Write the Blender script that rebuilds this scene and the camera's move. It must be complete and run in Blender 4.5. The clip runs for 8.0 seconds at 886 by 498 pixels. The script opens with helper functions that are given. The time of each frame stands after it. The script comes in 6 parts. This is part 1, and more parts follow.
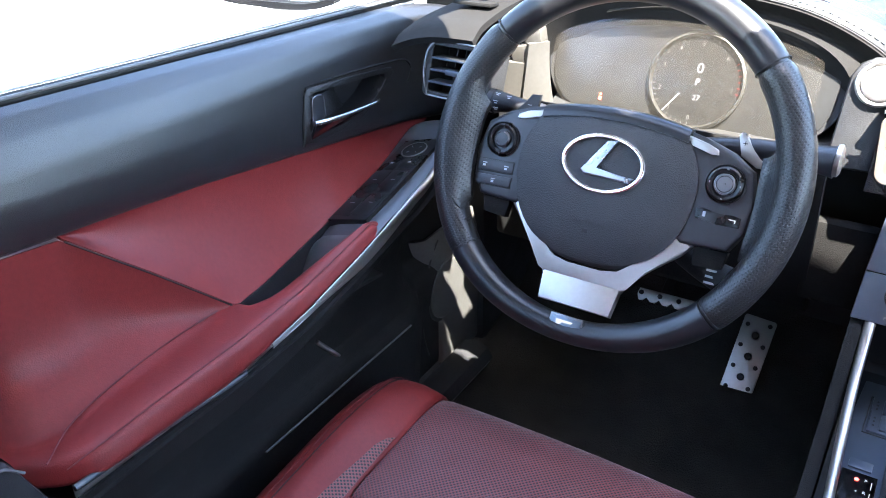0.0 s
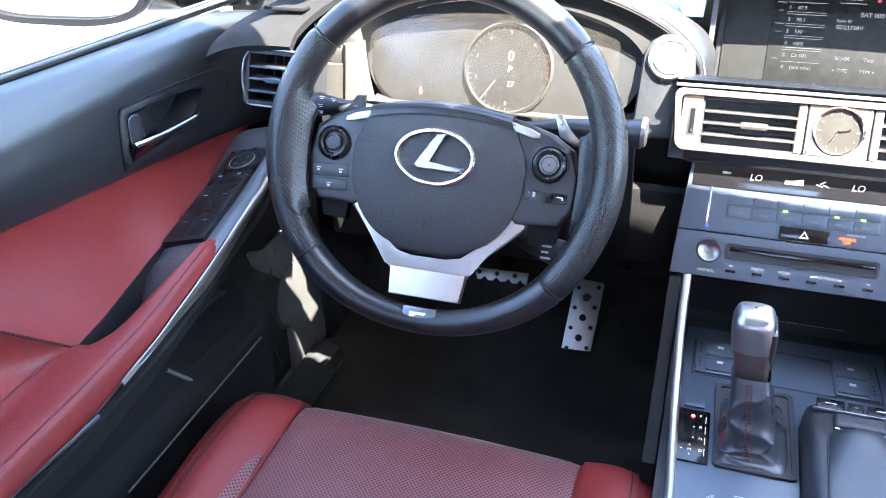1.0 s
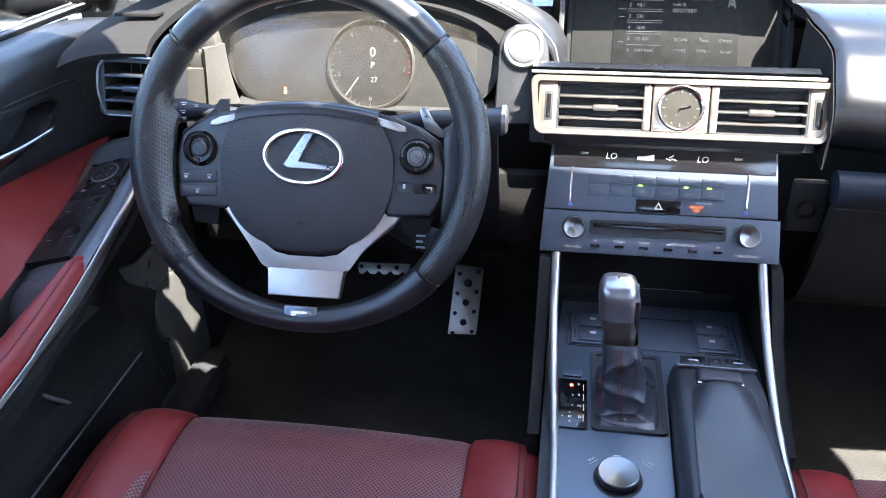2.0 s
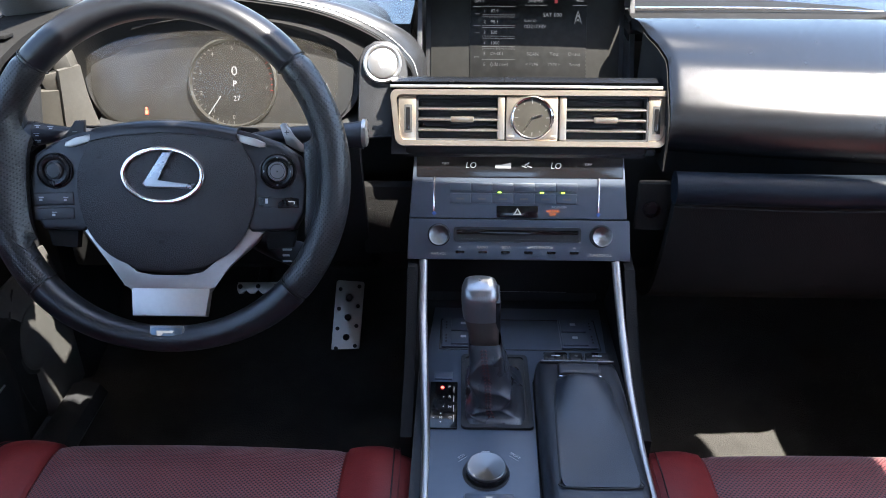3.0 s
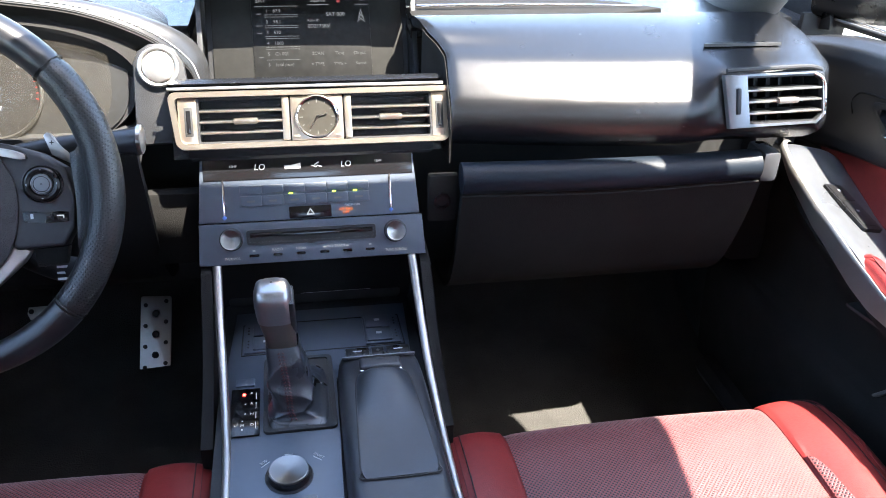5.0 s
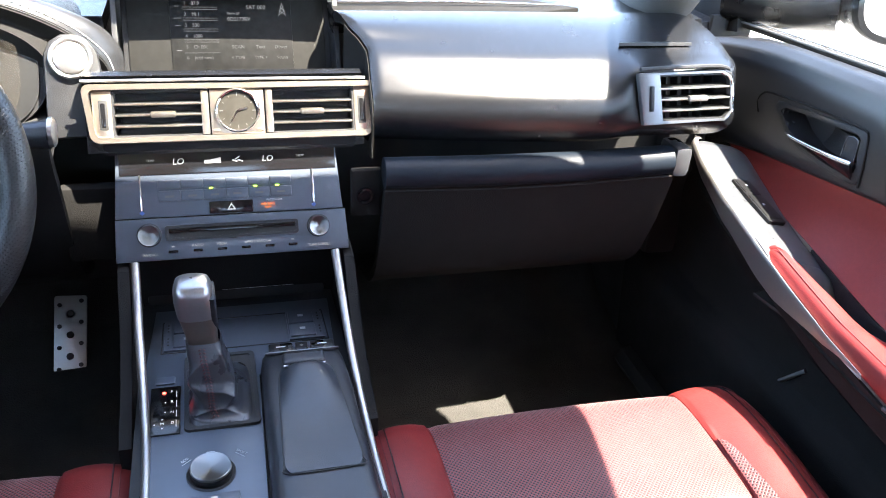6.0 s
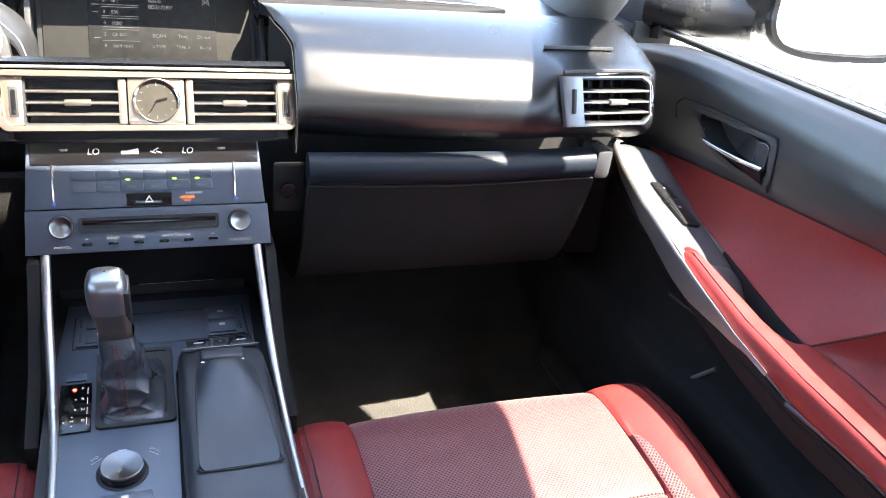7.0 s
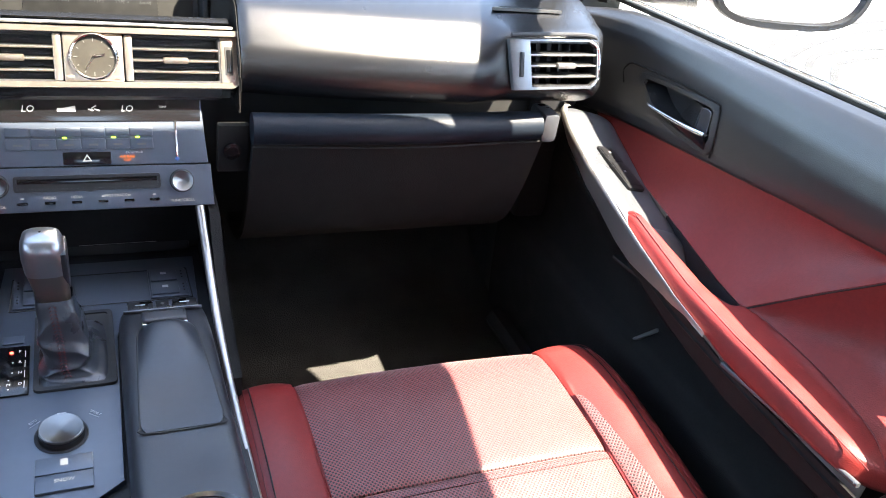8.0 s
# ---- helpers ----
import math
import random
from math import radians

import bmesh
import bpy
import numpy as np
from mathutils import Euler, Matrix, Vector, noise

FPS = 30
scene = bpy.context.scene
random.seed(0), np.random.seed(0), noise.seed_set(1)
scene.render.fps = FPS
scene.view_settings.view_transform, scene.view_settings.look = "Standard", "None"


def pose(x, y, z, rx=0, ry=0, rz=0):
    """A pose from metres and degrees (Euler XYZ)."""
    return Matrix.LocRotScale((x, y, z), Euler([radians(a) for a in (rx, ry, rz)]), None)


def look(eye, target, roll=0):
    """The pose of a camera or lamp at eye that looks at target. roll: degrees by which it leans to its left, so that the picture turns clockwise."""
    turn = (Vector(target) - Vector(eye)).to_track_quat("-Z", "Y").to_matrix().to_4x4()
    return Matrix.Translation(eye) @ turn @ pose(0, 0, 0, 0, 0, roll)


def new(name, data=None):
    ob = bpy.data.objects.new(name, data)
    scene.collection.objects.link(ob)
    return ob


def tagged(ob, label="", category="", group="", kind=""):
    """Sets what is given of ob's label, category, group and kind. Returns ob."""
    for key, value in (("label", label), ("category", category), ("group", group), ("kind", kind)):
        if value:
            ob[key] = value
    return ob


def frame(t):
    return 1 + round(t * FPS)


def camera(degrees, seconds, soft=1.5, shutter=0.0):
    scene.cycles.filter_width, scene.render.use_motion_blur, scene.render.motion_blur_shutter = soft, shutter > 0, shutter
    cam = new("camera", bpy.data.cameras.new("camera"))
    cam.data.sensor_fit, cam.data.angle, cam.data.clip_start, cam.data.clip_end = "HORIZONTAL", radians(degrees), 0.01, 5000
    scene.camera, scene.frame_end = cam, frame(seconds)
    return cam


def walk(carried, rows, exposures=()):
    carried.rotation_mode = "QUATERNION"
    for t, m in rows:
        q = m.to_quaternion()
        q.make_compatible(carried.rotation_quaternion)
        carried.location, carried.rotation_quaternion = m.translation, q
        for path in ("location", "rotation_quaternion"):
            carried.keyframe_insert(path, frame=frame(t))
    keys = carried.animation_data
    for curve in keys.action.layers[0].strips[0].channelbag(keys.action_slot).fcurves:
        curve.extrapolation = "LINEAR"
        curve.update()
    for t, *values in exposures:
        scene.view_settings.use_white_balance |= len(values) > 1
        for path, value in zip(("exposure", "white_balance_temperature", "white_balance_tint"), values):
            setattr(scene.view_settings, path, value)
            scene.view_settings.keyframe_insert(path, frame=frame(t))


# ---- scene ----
cam = camera(57.22, 8.0, soft=0.95)
# seconds, place, then yaw, pitch and roll in degrees
PATH = [
    (0.0, -0.1091, -0.6846, 0.9951, 32.83, -29.49, -1.15),
    (0.5, -0.1193, -0.6929, 1.0059, 25.33, -30.00, -1.06),
    (1.0, -0.1222, -0.6974, 1.0107, 18.88, -30.52, -1.56),
    (2.5, -0.0914, -0.7202, 1.0196, 5.54, -31.12, -0.84),
    (3.0, -0.0700, -0.7317, 1.0195, 1.40, -29.83, -0.03),
    (3.5, -0.0488, -0.7367, 1.0195, -1.83, -29.64, 0.53),
    (4.0, -0.0347, -0.7404, 1.0197, -5.28, -29.60, 1.14),
    (4.5, -0.0220, -0.7406, 1.0178, -8.50, -29.48, 1.56),
    (6.0, -0.0163, -0.7509, 1.0149, -17.29, -29.17, 4.53),
    (6.5, -0.0139, -0.7578, 1.0164, -20.53, -28.83, 6.58),
    (7.0, -0.0079, -0.7563, 1.0151, -22.77, -28.72, 7.98),
    (7.5, -0.0024, -0.7557, 1.0135, -25.18, -30.37, 9.23),
    (8.0, 0.0003, -0.7612, 1.0153, -26.88, -30.71, 10.27),
]
# seconds, stops, kelvin, tint
EXPOSURE = [(0.0, 4.45, 6450, 10), (0.5, 5.05, 6400, 10), (1.0, 4.9, 6400, 10), (2.5, 3.65, 6400, 10), (3.0, 3.25, 6500, 10), (3.5, 3.4, 6600, 10), (4.5, 3.75, 6700, 10), (6.0, 4.1, 7000, 10), (7.0, 4.2, 7200, 10), (8.0, 4.1, 7400, 10)]
walk(cam, [(t, pose(x, y, z, 0, 0, yaw) @ pose(0, 0, 0, 90 + pitch) @ pose(0, 0, 0, 0, 0, roll)) for t, x, y, z, yaw, pitch, roll in PATH], EXPOSURE)

# ---- daylight: high sun from the rear right, clear sky ----
SUN_TO = Vector((0.42, -0.30, 1.0)).normalized()
world = bpy.data.worlds.new("sky")
scene.world = world
world.use_nodes = True
sky = world.node_tree.nodes.new("ShaderNodeTexSky")
sky.sky_type, sky.sun_disc = "NISHITA", False
sky.sun_elevation = math.asin(SUN_TO.z)
sky.sun_rotation = math.atan2(SUN_TO.x, SUN_TO.y)
background = world.node_tree.nodes["Background"]
background.inputs["Strength"].default_value = 0.125
world.node_tree.links.new(sky.outputs[0], background.inputs["Color"])
sun = new("sun", bpy.data.lights.new("sun", "SUN"))
sun.data.energy, sun.data.angle, sun.data.color = 3.4, radians(0.53), (1.0, 0.95, 0.87)
sun.matrix_world = look(SUN_TO * 20, (0, 0, 0))
scene.view_settings.exposure = 3.7


# ---- materials ----
def shader(name, colour, rough=0.5, metal=0.0, vary=0.15, grain=60.0, bump=0.0, bump_scale=900.0, coat=0.0, spec=0.5, rough_vary=0.08):
    """A principled surface with broad stains, fine grain and a fine relief, in metres."""
    m = bpy.data.materials.new(name)
    m.use_nodes = True
    t, p = m.node_tree, m.node_tree.nodes["Principled BSDF"]
    p.inputs["Roughness"].default_value, p.inputs["Metallic"].default_value = rough, metal
    p.inputs["Coat Weight"].default_value, p.inputs["Specular IOR Level"].default_value = coat, spec
    where = t.nodes.new("ShaderNodeTexCoord").outputs["Object"]

    def noise_at(scale, detail):
        n = t.nodes.new("ShaderNodeTexNoise")
        n.inputs["Scale"].default_value, n.inputs["Detail"].default_value = scale, detail
        t.links.new(where, n.inputs["Vector"])
        return n.outputs["Fac"]

    broad, fine = noise_at(grain * 0.12, 4), noise_at(grain * 4, 2)
    both = t.nodes.new("ShaderNodeMath")
    both.operation = "ADD"
    t.links.new(broad, both.inputs[0]), t.links.new(fine, both.inputs[1])
    ramp = t.nodes.new("ShaderNodeMapRange")
    ramp.inputs["From Min"].default_value, ramp.inputs["From Max"].default_value = 0.6, 1.4
    ramp.inputs["To Min"].default_value, ramp.inputs["To Max"].default_value = 1 - vary, 1 + vary
    t.links.new(both.outputs[0], ramp.inputs["Value"])
    tint = t.nodes.new("ShaderNodeVectorMath")
    tint.operation = "SCALE"
    tint.inputs[0].default_value = colour
    t.links.new(ramp.outputs[0], tint.inputs["Scale"])
    t.links.new(tint.outputs[0], p.inputs["Base Color"])
    if rough_vary:
        r = t.nodes.new("ShaderNodeMapRange")
        r.inputs["From Min"].default_value, r.inputs["From Max"].default_value = 0.3, 0.7
        r.inputs["To Min"].default_value, r.inputs["To Max"].default_value = max(rough - rough_vary, 0.03), rough + rough_vary
        t.links.new(noise_at(grain * 0.5, 5), r.inputs["Value"])
        t.links.new(r.outputs[0], p.inputs["Roughness"])
    if bump:
        b = t.nodes.new("ShaderNodeBump")
        b.inputs["Strength"].default_value, b.inputs["Distance"].default_value = bump, 0.001
        v = t.nodes.new("ShaderNodeTexVoronoi")
        v.inputs["Scale"].default_value = bump_scale
        t.links.new(where, v.inputs["Vector"])
        t.links.new(v.outputs["Distance"], b.inputs["Height"])
        t.links.new(b.outputs[0], p.inputs["Normal"])
    return m


def perforate(m, pitch, hole, flat="z", dark=0.12):
    """Punches rows of small dark staggered holes into a leather material."""
    t, p = m.node_tree, m.node_tree.nodes["Principled BSDF"]
    where = t.nodes.new("ShaderNodeTexCoord").outputs["Object"]
    split = t.nodes.new("ShaderNodeSeparateXYZ")
    t.links.new(where, split.inputs[0])

    def op(kind, a, b=None):
        n = t.nodes.new("ShaderNodeMath")
        n.operation = kind
        for i, v in enumerate((a, b)):
            if v is None:
                continue
            if isinstance(v, float):
                n.inputs[i].default_value = v
            else:
                t.links.new(v, n.inputs[i])
        return n.outputs[0]

    a, b = {"z": (0, 1), "y": (0, 2), "x": (1, 2)}[flat]
    u, v = op("DIVIDE", split.outputs[a], pitch), op("DIVIDE", split.outputs[b], pitch)
    p1, p2 = op("ADD", u, v), op("SUBTRACT", u, v)
    d1, d2 = op("SUBTRACT", op("FRACT", p1), 0.5), op("SUBTRACT", op("FRACT", p2), 0.5)
    far = op("SQRT", op("ADD", op("MULTIPLY", d1, d1), op("MULTIPLY", d2, d2)))
    solid = t.nodes.new("ShaderNodeMapRange")
    solid.inputs["From Min"].default_value, solid.inputs["From Max"].default_value = hole * 0.8, hole * 1.25
    t.links.new(far, solid.inputs["Value"])
    old = p.inputs["Base Color"].links[0].from_socket
    mix = t.nodes.new("ShaderNodeMix")
    mix.data_type = "RGBA"
    t.links.new(solid.outputs[0], mix.inputs["Factor"])
    mix.inputs["A"].default_value = (0.01 * dark, 0.006 * dark, 0.006 * dark, 1)
    t.links.new(old, mix.inputs["B"])
    t.links.new(mix.outputs["Result"], p.inputs["Base Color"])
    b = t.nodes.new("ShaderNodeBump")
    b.inputs["Strength"].default_value, b.inputs["Distance"].default_value = 0.5, 0.0008
    t.links.new(solid.outputs[0], b.inputs["Height"])
    if p.inputs["Normal"].links:
        t.links.new(p.inputs["Normal"].links[0].from_socket, b.inputs["Normal"])
    t.links.new(b.outputs[0], p.inputs["Normal"])
    return m


def glowing(name, colour, strength, base=0.2):
    m = bpy.data.materials.new(name)
    m.use_nodes = True
    p = m.node_tree.nodes["Principled BSDF"]
    p.inputs["Base Color"].default_value = (*[c * base for c in colour], 1)
    p.inputs["Emission Color"].default_value, p.inputs["Emission Strength"].default_value = (*colour, 1), strength
    return m


def clear(name, tint=(0.97, 0.98, 0.98), gloss=0.06, rough=0.02):
    """Thin clear pane: mostly see-through, with a weak mirror."""
    m = bpy.data.materials.new(name)
    m.use_nodes = True
    t = m.node_tree
    t.nodes.remove(t.nodes["Principled BSDF"])
    see, shine, mix = t.nodes.new("ShaderNodeBsdfTransparent"), t.nodes.new("ShaderNodeBsdfGlossy"), t.nodes.new("ShaderNodeMixShader")
    see.inputs[0].default_value, shine.inputs["Roughness"].default_value = (*tint, 1), rough
    mix.inputs[0].default_value = gloss
    t.links.new(see.outputs[0], mix.inputs[1]), t.links.new(shine.outputs[0], mix.inputs[2])
    t.links.new(mix.outputs[0], t.nodes["Material Output"].inputs["Surface"])
    return m


def dusty(name, dust, amount):
    """A clear cover under a film of pale dust."""
    m = clear(name, (0.85, 0.84, 0.82), 0.03, 0.22)
    t = m.node_tree
    film, mix, specks, fade = t.nodes.new("ShaderNodeBsdfDiffuse"), t.nodes.new("ShaderNodeMixShader"), t.nodes.new("ShaderNodeTexNoise"), t.nodes.new("ShaderNodeMapRange")
    film.inputs[0].default_value = (*dust, 1)
    specks.inputs["Scale"].default_value, specks.inputs["Detail"].default_value = 90, 8
    t.links.new(t.nodes.new("ShaderNodeTexCoord").outputs["Object"], specks.inputs["Vector"])
    fade.inputs["From Min"].default_value, fade.inputs["From Max"].default_value = 0.25, 0.75
    fade.inputs["To Min"].default_value, fade.inputs["To Max"].default_value = amount * 0.6, amount * 1.5
    t.links.new(specks.outputs["Fac"], fade.inputs["Value"])
    out = t.nodes["Material Output"].inputs["Surface"]
    t.links.new(out.links[0].from_socket, mix.inputs[1])
    t.links.new(film.outputs[0], mix.inputs[2])
    t.links.new(fade.outputs[0], mix.inputs[0])
    t.links.new(mix.outputs[0], out)
    return m


PAD = shader("soft_black_vinyl", (0.0085, 0.0092, 0.011), 0.36, spec=0.60, bump=0.45, bump_scale=1300, vary=0.12, rough_vary=0.05)
CARBON = shader("dark_woven_trim", (0.008, 0.012, 0.018), 0.46, spec=0.18, bump=0.15, bump_scale=1300, vary=0.1, rough_vary=0.04)
FAINT_INK = shader("faint_gauge_lettering", (0.11, 0.11, 0.105), 0.6, vary=0.05)
DARK = shader("black_moulded_plastic", (0.024, 0.0245, 0.026), 0.50, spec=0.28, bump=0.25, bump_scale=1200)
GLOSS = shader("gloss_black_plastic", (0.008, 0.008, 0.009), 0.12, vary=0.1, rough_vary=0.05)
SATIN = shader("satin_charcoal_panel", (0.048, 0.062, 0.085), 0.38, metal=0.15, spec=0.8, vary=0.08, grain=30, rough_vary=0.04)
GREY = shader("grey_soft_trim", (0.12, 0.122, 0.125), 0.5, bump=0.3, bump_scale=900)
SILVER = shader("satin_silver_trim", (0.42, 0.405, 0.385), 0.37, metal=0.85, vary=0.05, rough_vary=0.05)
CHROME = shader("polished_chrome", (0.85, 0.85, 0.86), 0.10, metal=1.0, vary=0.02, rough_vary=0.04)
WHEEL_HIDE = shader("black_wheel_leather", (0.013, 0.0135, 0.016), 0.31, bump=0.06, rough_vary=0.015, bump_scale=1500)
WHEEL_PERF = perforate(shader("black_perforated_leather", (0.016, 0.0158, 0.0165), 0.35, bump=0.05, bump_scale=1500, rough_vary=0.015), 0.0042, 0.24, "y")
RED = shader("dark_red_leather", (0.172, 0.0195, 0.0185), 0.44, spec=0.30, bump=0.16, bump_scale=750, vary=0.14)
RED_PERF = perforate(shader("perforated_red_leather", (0.175, 0.040, 0.041), 0.42, bump=0.20, bump_scale=900, vary=0.12), 0.0046, 0.32, "z", 0.05)
for hide, fuzz in ((RED, 0.0), (RED_PERF, 0.22)):
    coat = hide.node_tree.nodes["Principled BSDF"].inputs
    coat["Sheen Weight"].default_value, coat["Sheen Roughness"].default_value = fuzz, 0.45
CARPET = shader("black_carpet", (0.042, 0.040, 0.037), 0.95, bump=1.0, bump_scale=450, vary=0.4, grain=150, spec=0.1, rough_vary=0)
RUBBER = shader("black_rubber", (0.016, 0.016, 0.016), 0.7)
LINER = shader("pale_grey_headliner", (0.45, 0.44, 0.42), 0.9, bump=0.3, bump_scale=600, rough_vary=0)
PAINT = shader("white_car_paint", (0.80, 0.80, 0.79), 0.25, vary=0.02, coat=0.6, rough_vary=0.02)
GROUND = shader("pale_dusty_concrete", (0.46, 0.45, 0.43), 0.9, vary=0.25, grain=4, bump=0.4, bump_scale=120, rough_vary=0)
BAND = shader("grey_satin_band", (0.022, 0.0225, 0.024), 0.36, bump=0.15, bump_scale=900)
STEEL = shader("satin_grey_metal", (0.17, 0.175, 0.185), 0.33, metal=0.75, vary=0.06, grain=30, rough_vary=0.04)
SOFT_HIDE = shader("soft_black_leather", (0.026, 0.029, 0.036), 0.30, spec=0.6, bump=0.10, bump_scale=1100)
VENT_TRIM = shader("warm_satin_metal", (0.52, 0.46, 0.38), 0.29, metal=0.95, vary=0.02, rough_vary=0.008)
WHITE_INK = glowing("white_lettering", (0.75, 0.78, 0.8), 0.05)
GREY_INK = shader("grey_lettering", (0.45, 0.46, 0.48), 0.6, vary=0.05)
GLASS = clear("window_glass")
LENS = dusty("dusty_gauge_lens", (0.30, 0.275, 0.23), 0.041)
THREAD_RED = shader("dark_red_thread", (0.10, 0.010, 0.012), 0.7)
SPOKE_BLACK = shader("satin_black_spoke", (0.021, 0.022, 0.026), 0.40, bump=0.12, bump_scale=1500)
DASH_PAD = shader("soft_black_dash_vinyl", (0.0075, 0.0082, 0.0098), 0.26, spec=0.52, bump=0.21, bump_scale=700, vary=0.10, rough_vary=0.015)
DOOR_VINYL = shader("soft_door_vinyl", (0.013, 0.0138, 0.016), 0.33, spec=0.85, bump=0.22, bump_scale=1300, vary=0.12, rough_vary=0.03)
MATT_BLACK = shader("matt_black_lining", (0.017, 0.0165, 0.016), 0.75, spec=0.07, bump=0.3, bump_scale=900)
DECK = shader("dark_satin_deck", (0.074, 0.079, 0.088), 0.33, metal=0.3, vary=0.08, grain=30)
SWITCH_BLACK = shader("smooth_black_switch", (0.009, 0.009, 0.010), 0.30, spec=0.35)
# pale tone carries the sunlit look of the trim beside the gauges
PALE = shader("pale_sunlit_trim", (0.060, 0.056, 0.049), 0.55, bump=0.08, bump_scale=1500)
THREAD_BLACK = shader("black_thread", (0.02, 0.012, 0.012), 0.8)


# ---- building helpers ----
def thing(name, at, label, category, group="", kind=""):
    ob = new(name)
    ob.location, ob.empty_display_size = at, 0.05
    return tagged(ob, label, category, group, kind)


def root_of(ob):
    while ob.parent:
        ob = ob.parent
    return ob


def finish(bm, name, material, angle=38):
    bmesh.ops.recalc_face_normals(bm, faces=bm.faces)
    me = bpy.data.meshes.new(name)
    bm.to_mesh(me)
    bm.free()
    for f in me.polygons:
        f.use_smooth = True
    me.set_sharp_from_angle(angle=radians(angle))
    me.materials.append(material)
    return me


def part(name, bm, material, parent, label="", angle=38):
    """Links a bmesh, drawn in the car's own coordinates, as one mesh under a thing or a part."""
    me = finish(bm, name, material, angle)
    me.transform(Matrix.Translation(-root_of(parent).location))
    ob = new(name, me)
    ob.parent = parent
    return tagged(ob, label)


def solo(name, bm, material, label, category="", kind="structure", angle=38):
    return tagged(new(name, finish(bm, name, material, angle)), label, category, "", kind)


def add(bm, other):
    me = bpy.data.meshes.new("piece")
    other.to_mesh(me)
    other.free()
    bm.from_mesh(me)
    bpy.data.meshes.remove(me)
    return bm


def rbox(at, size, r=0.003, m=None, seg=2):
    """A box with rounded edges; m turns it about its middle."""
    bm = bmesh.new()
    bmesh.ops.create_cube(bm, size=1)
    bmesh.ops.scale(bm, vec=size, verts=bm.verts)
    if r:
        bmesh.ops.bevel(bm, geom=bm.edges[:], offset=min(r, min(size) * 0.45), segments=seg, affect="EDGES", profile=0.6)
    bmesh.ops.transform(bm, matrix=Matrix.Translation(at) @ (m or Matrix()), verts=bm.verts)
    return bm


def prism(outline, m, depth, r=0.002, seg=2):
    """A plate of any outline in m's xy plane, depth along its z, with rounded front edges."""
    bm = bmesh.new()
    low = [bm.verts.new((x, y, 0)) for x, y in outline]
    high = [bm.verts.new((x, y, depth)) for x, y in outline]
    n = len(outline)
    bm.faces.new(low[::-1])
    top = bm.faces.new(high)
    for i in range(n):
        bm.faces.new((low[i], low[(i + 1) % n], high[(i + 1) % n], high[i]))
    if r:
        bmesh.ops.bevel(bm, geom=list(top.edges), offset=r, segments=seg, affect="EDGES", profile=0.6)
    bmesh.ops.transform(bm, matrix=m, verts=bm.verts)
    return bm


def surface(f, nu, nv, thick=0.0, loop=False):
    """A sheet over u, v in 0..1, given some thickness."""
    bm = bmesh.new()
    grid = [[bm.verts.new(f(i / nu, j / nv)) for j in range(nv + 1)] for i in range(nu if loop else nu + 1)]
    for i in range(nu):
        for j in range(nv):
            a, b = grid[i], grid[(i + 1) % len(grid)]
            bm.faces.new((a[j], b[j], b[j + 1], a[j + 1]))
    if thick:
        bmesh.ops.recalc_face_normals(bm, faces=bm.faces)
        bm.normal_update()
        faces, rim = list(bm.faces), [e for e in bm.edges if e.is_boundary]
        twin = {v: bm.verts.new(v.co - v.normal * thick) for v in list(bm.verts)}
        for f in faces:
            bm.faces.new([twin[v] for v in reversed(f.verts)])
        for e in rim:
            a, b = e.verts
            bm.faces.new((a, b, twin[b], twin[a]))
    return bm


def curve_at(points, n):
    """n + 1 places along a smooth curve through the points."""
    pts = [Vector(p) for p in points]
    ends = [pts[0] * 2 - pts[1], *pts, pts[-1] * 2 - pts[-2]]
    out = []
    for k in range(n + 1):
        s = k / n * (len(pts) - 1)
        i = min(int(s), len(pts) - 2)
        t = s - i
        a, b, c, d = ends[i:i + 4]
        out.append(0.5 * ((2 * b) + (c - a) * t + (2 * a - 5 * b + 4 * c - d) * t * t + (3 * b - a - 3 * c + d) * t ** 3))
    return out


def tube(points, r, n=24, sides=10, flat=1.0, up=(0, 0, 1), closed=False, smooth=True):
    """A rod along a curve; r is a number or a function of 0..1; flat squashes it across up."""
    pts = curve_at(points, n) if smooth and not closed else [Vector(p) for p in points]
    bm, rings, count = bmesh.new(), [], len(pts)
    for i, p in enumerate(pts):
        nxt = pts[(i + 1) % count] if closed else pts[min(i + 1, count - 1)]
        prv = pts[i - 1] if closed else pts[max(i - 1, 0)]
        d = (nxt - prv).normalized()
        side = d.cross(Vector(up)).normalized()
        top = side.cross(d)
        rad = r(i / max(count - 1, 1)) if callable(r) else r
        rings.append([bm.verts.new(p + rad * (math.cos(a) * side + math.sin(a) * flat * top)) for a in (2 * math.pi * k / sides for k in range(sides))])
    for i in range(count if closed else count - 1):
        a, b = rings[i], rings[(i + 1) % count]
        for k in range(sides):
            bm.faces.new((a[k], a[(k + 1) % sides], b[(k + 1) % sides], b[k]))
    if not closed:
        bm.faces.new(rings[0][::-1]), bm.faces.new(rings[-1])
    return bm


def turned(profile, m, n=40):
    """A turned body from (radius, height) pairs about m's z axis."""
    bm, rings = bmesh.new(), []
    for r, z in profile:
        rings.append([bm.verts.new((r * math.cos(a), r * math.sin(a), z)) for a in (2 * math.pi * k / n for k in range(n))])
    for a, b in zip(rings, rings[1:]):
        for k in range(n):
            bm.faces.new((a[k], a[(k + 1) % n], b[(k + 1) % n], b[k]))
    bm.faces.new(rings[0][::-1]), bm.faces.new(rings[-1])
    bmesh.ops.transform(bm, matrix=m, verts=bm.verts)
    return bm


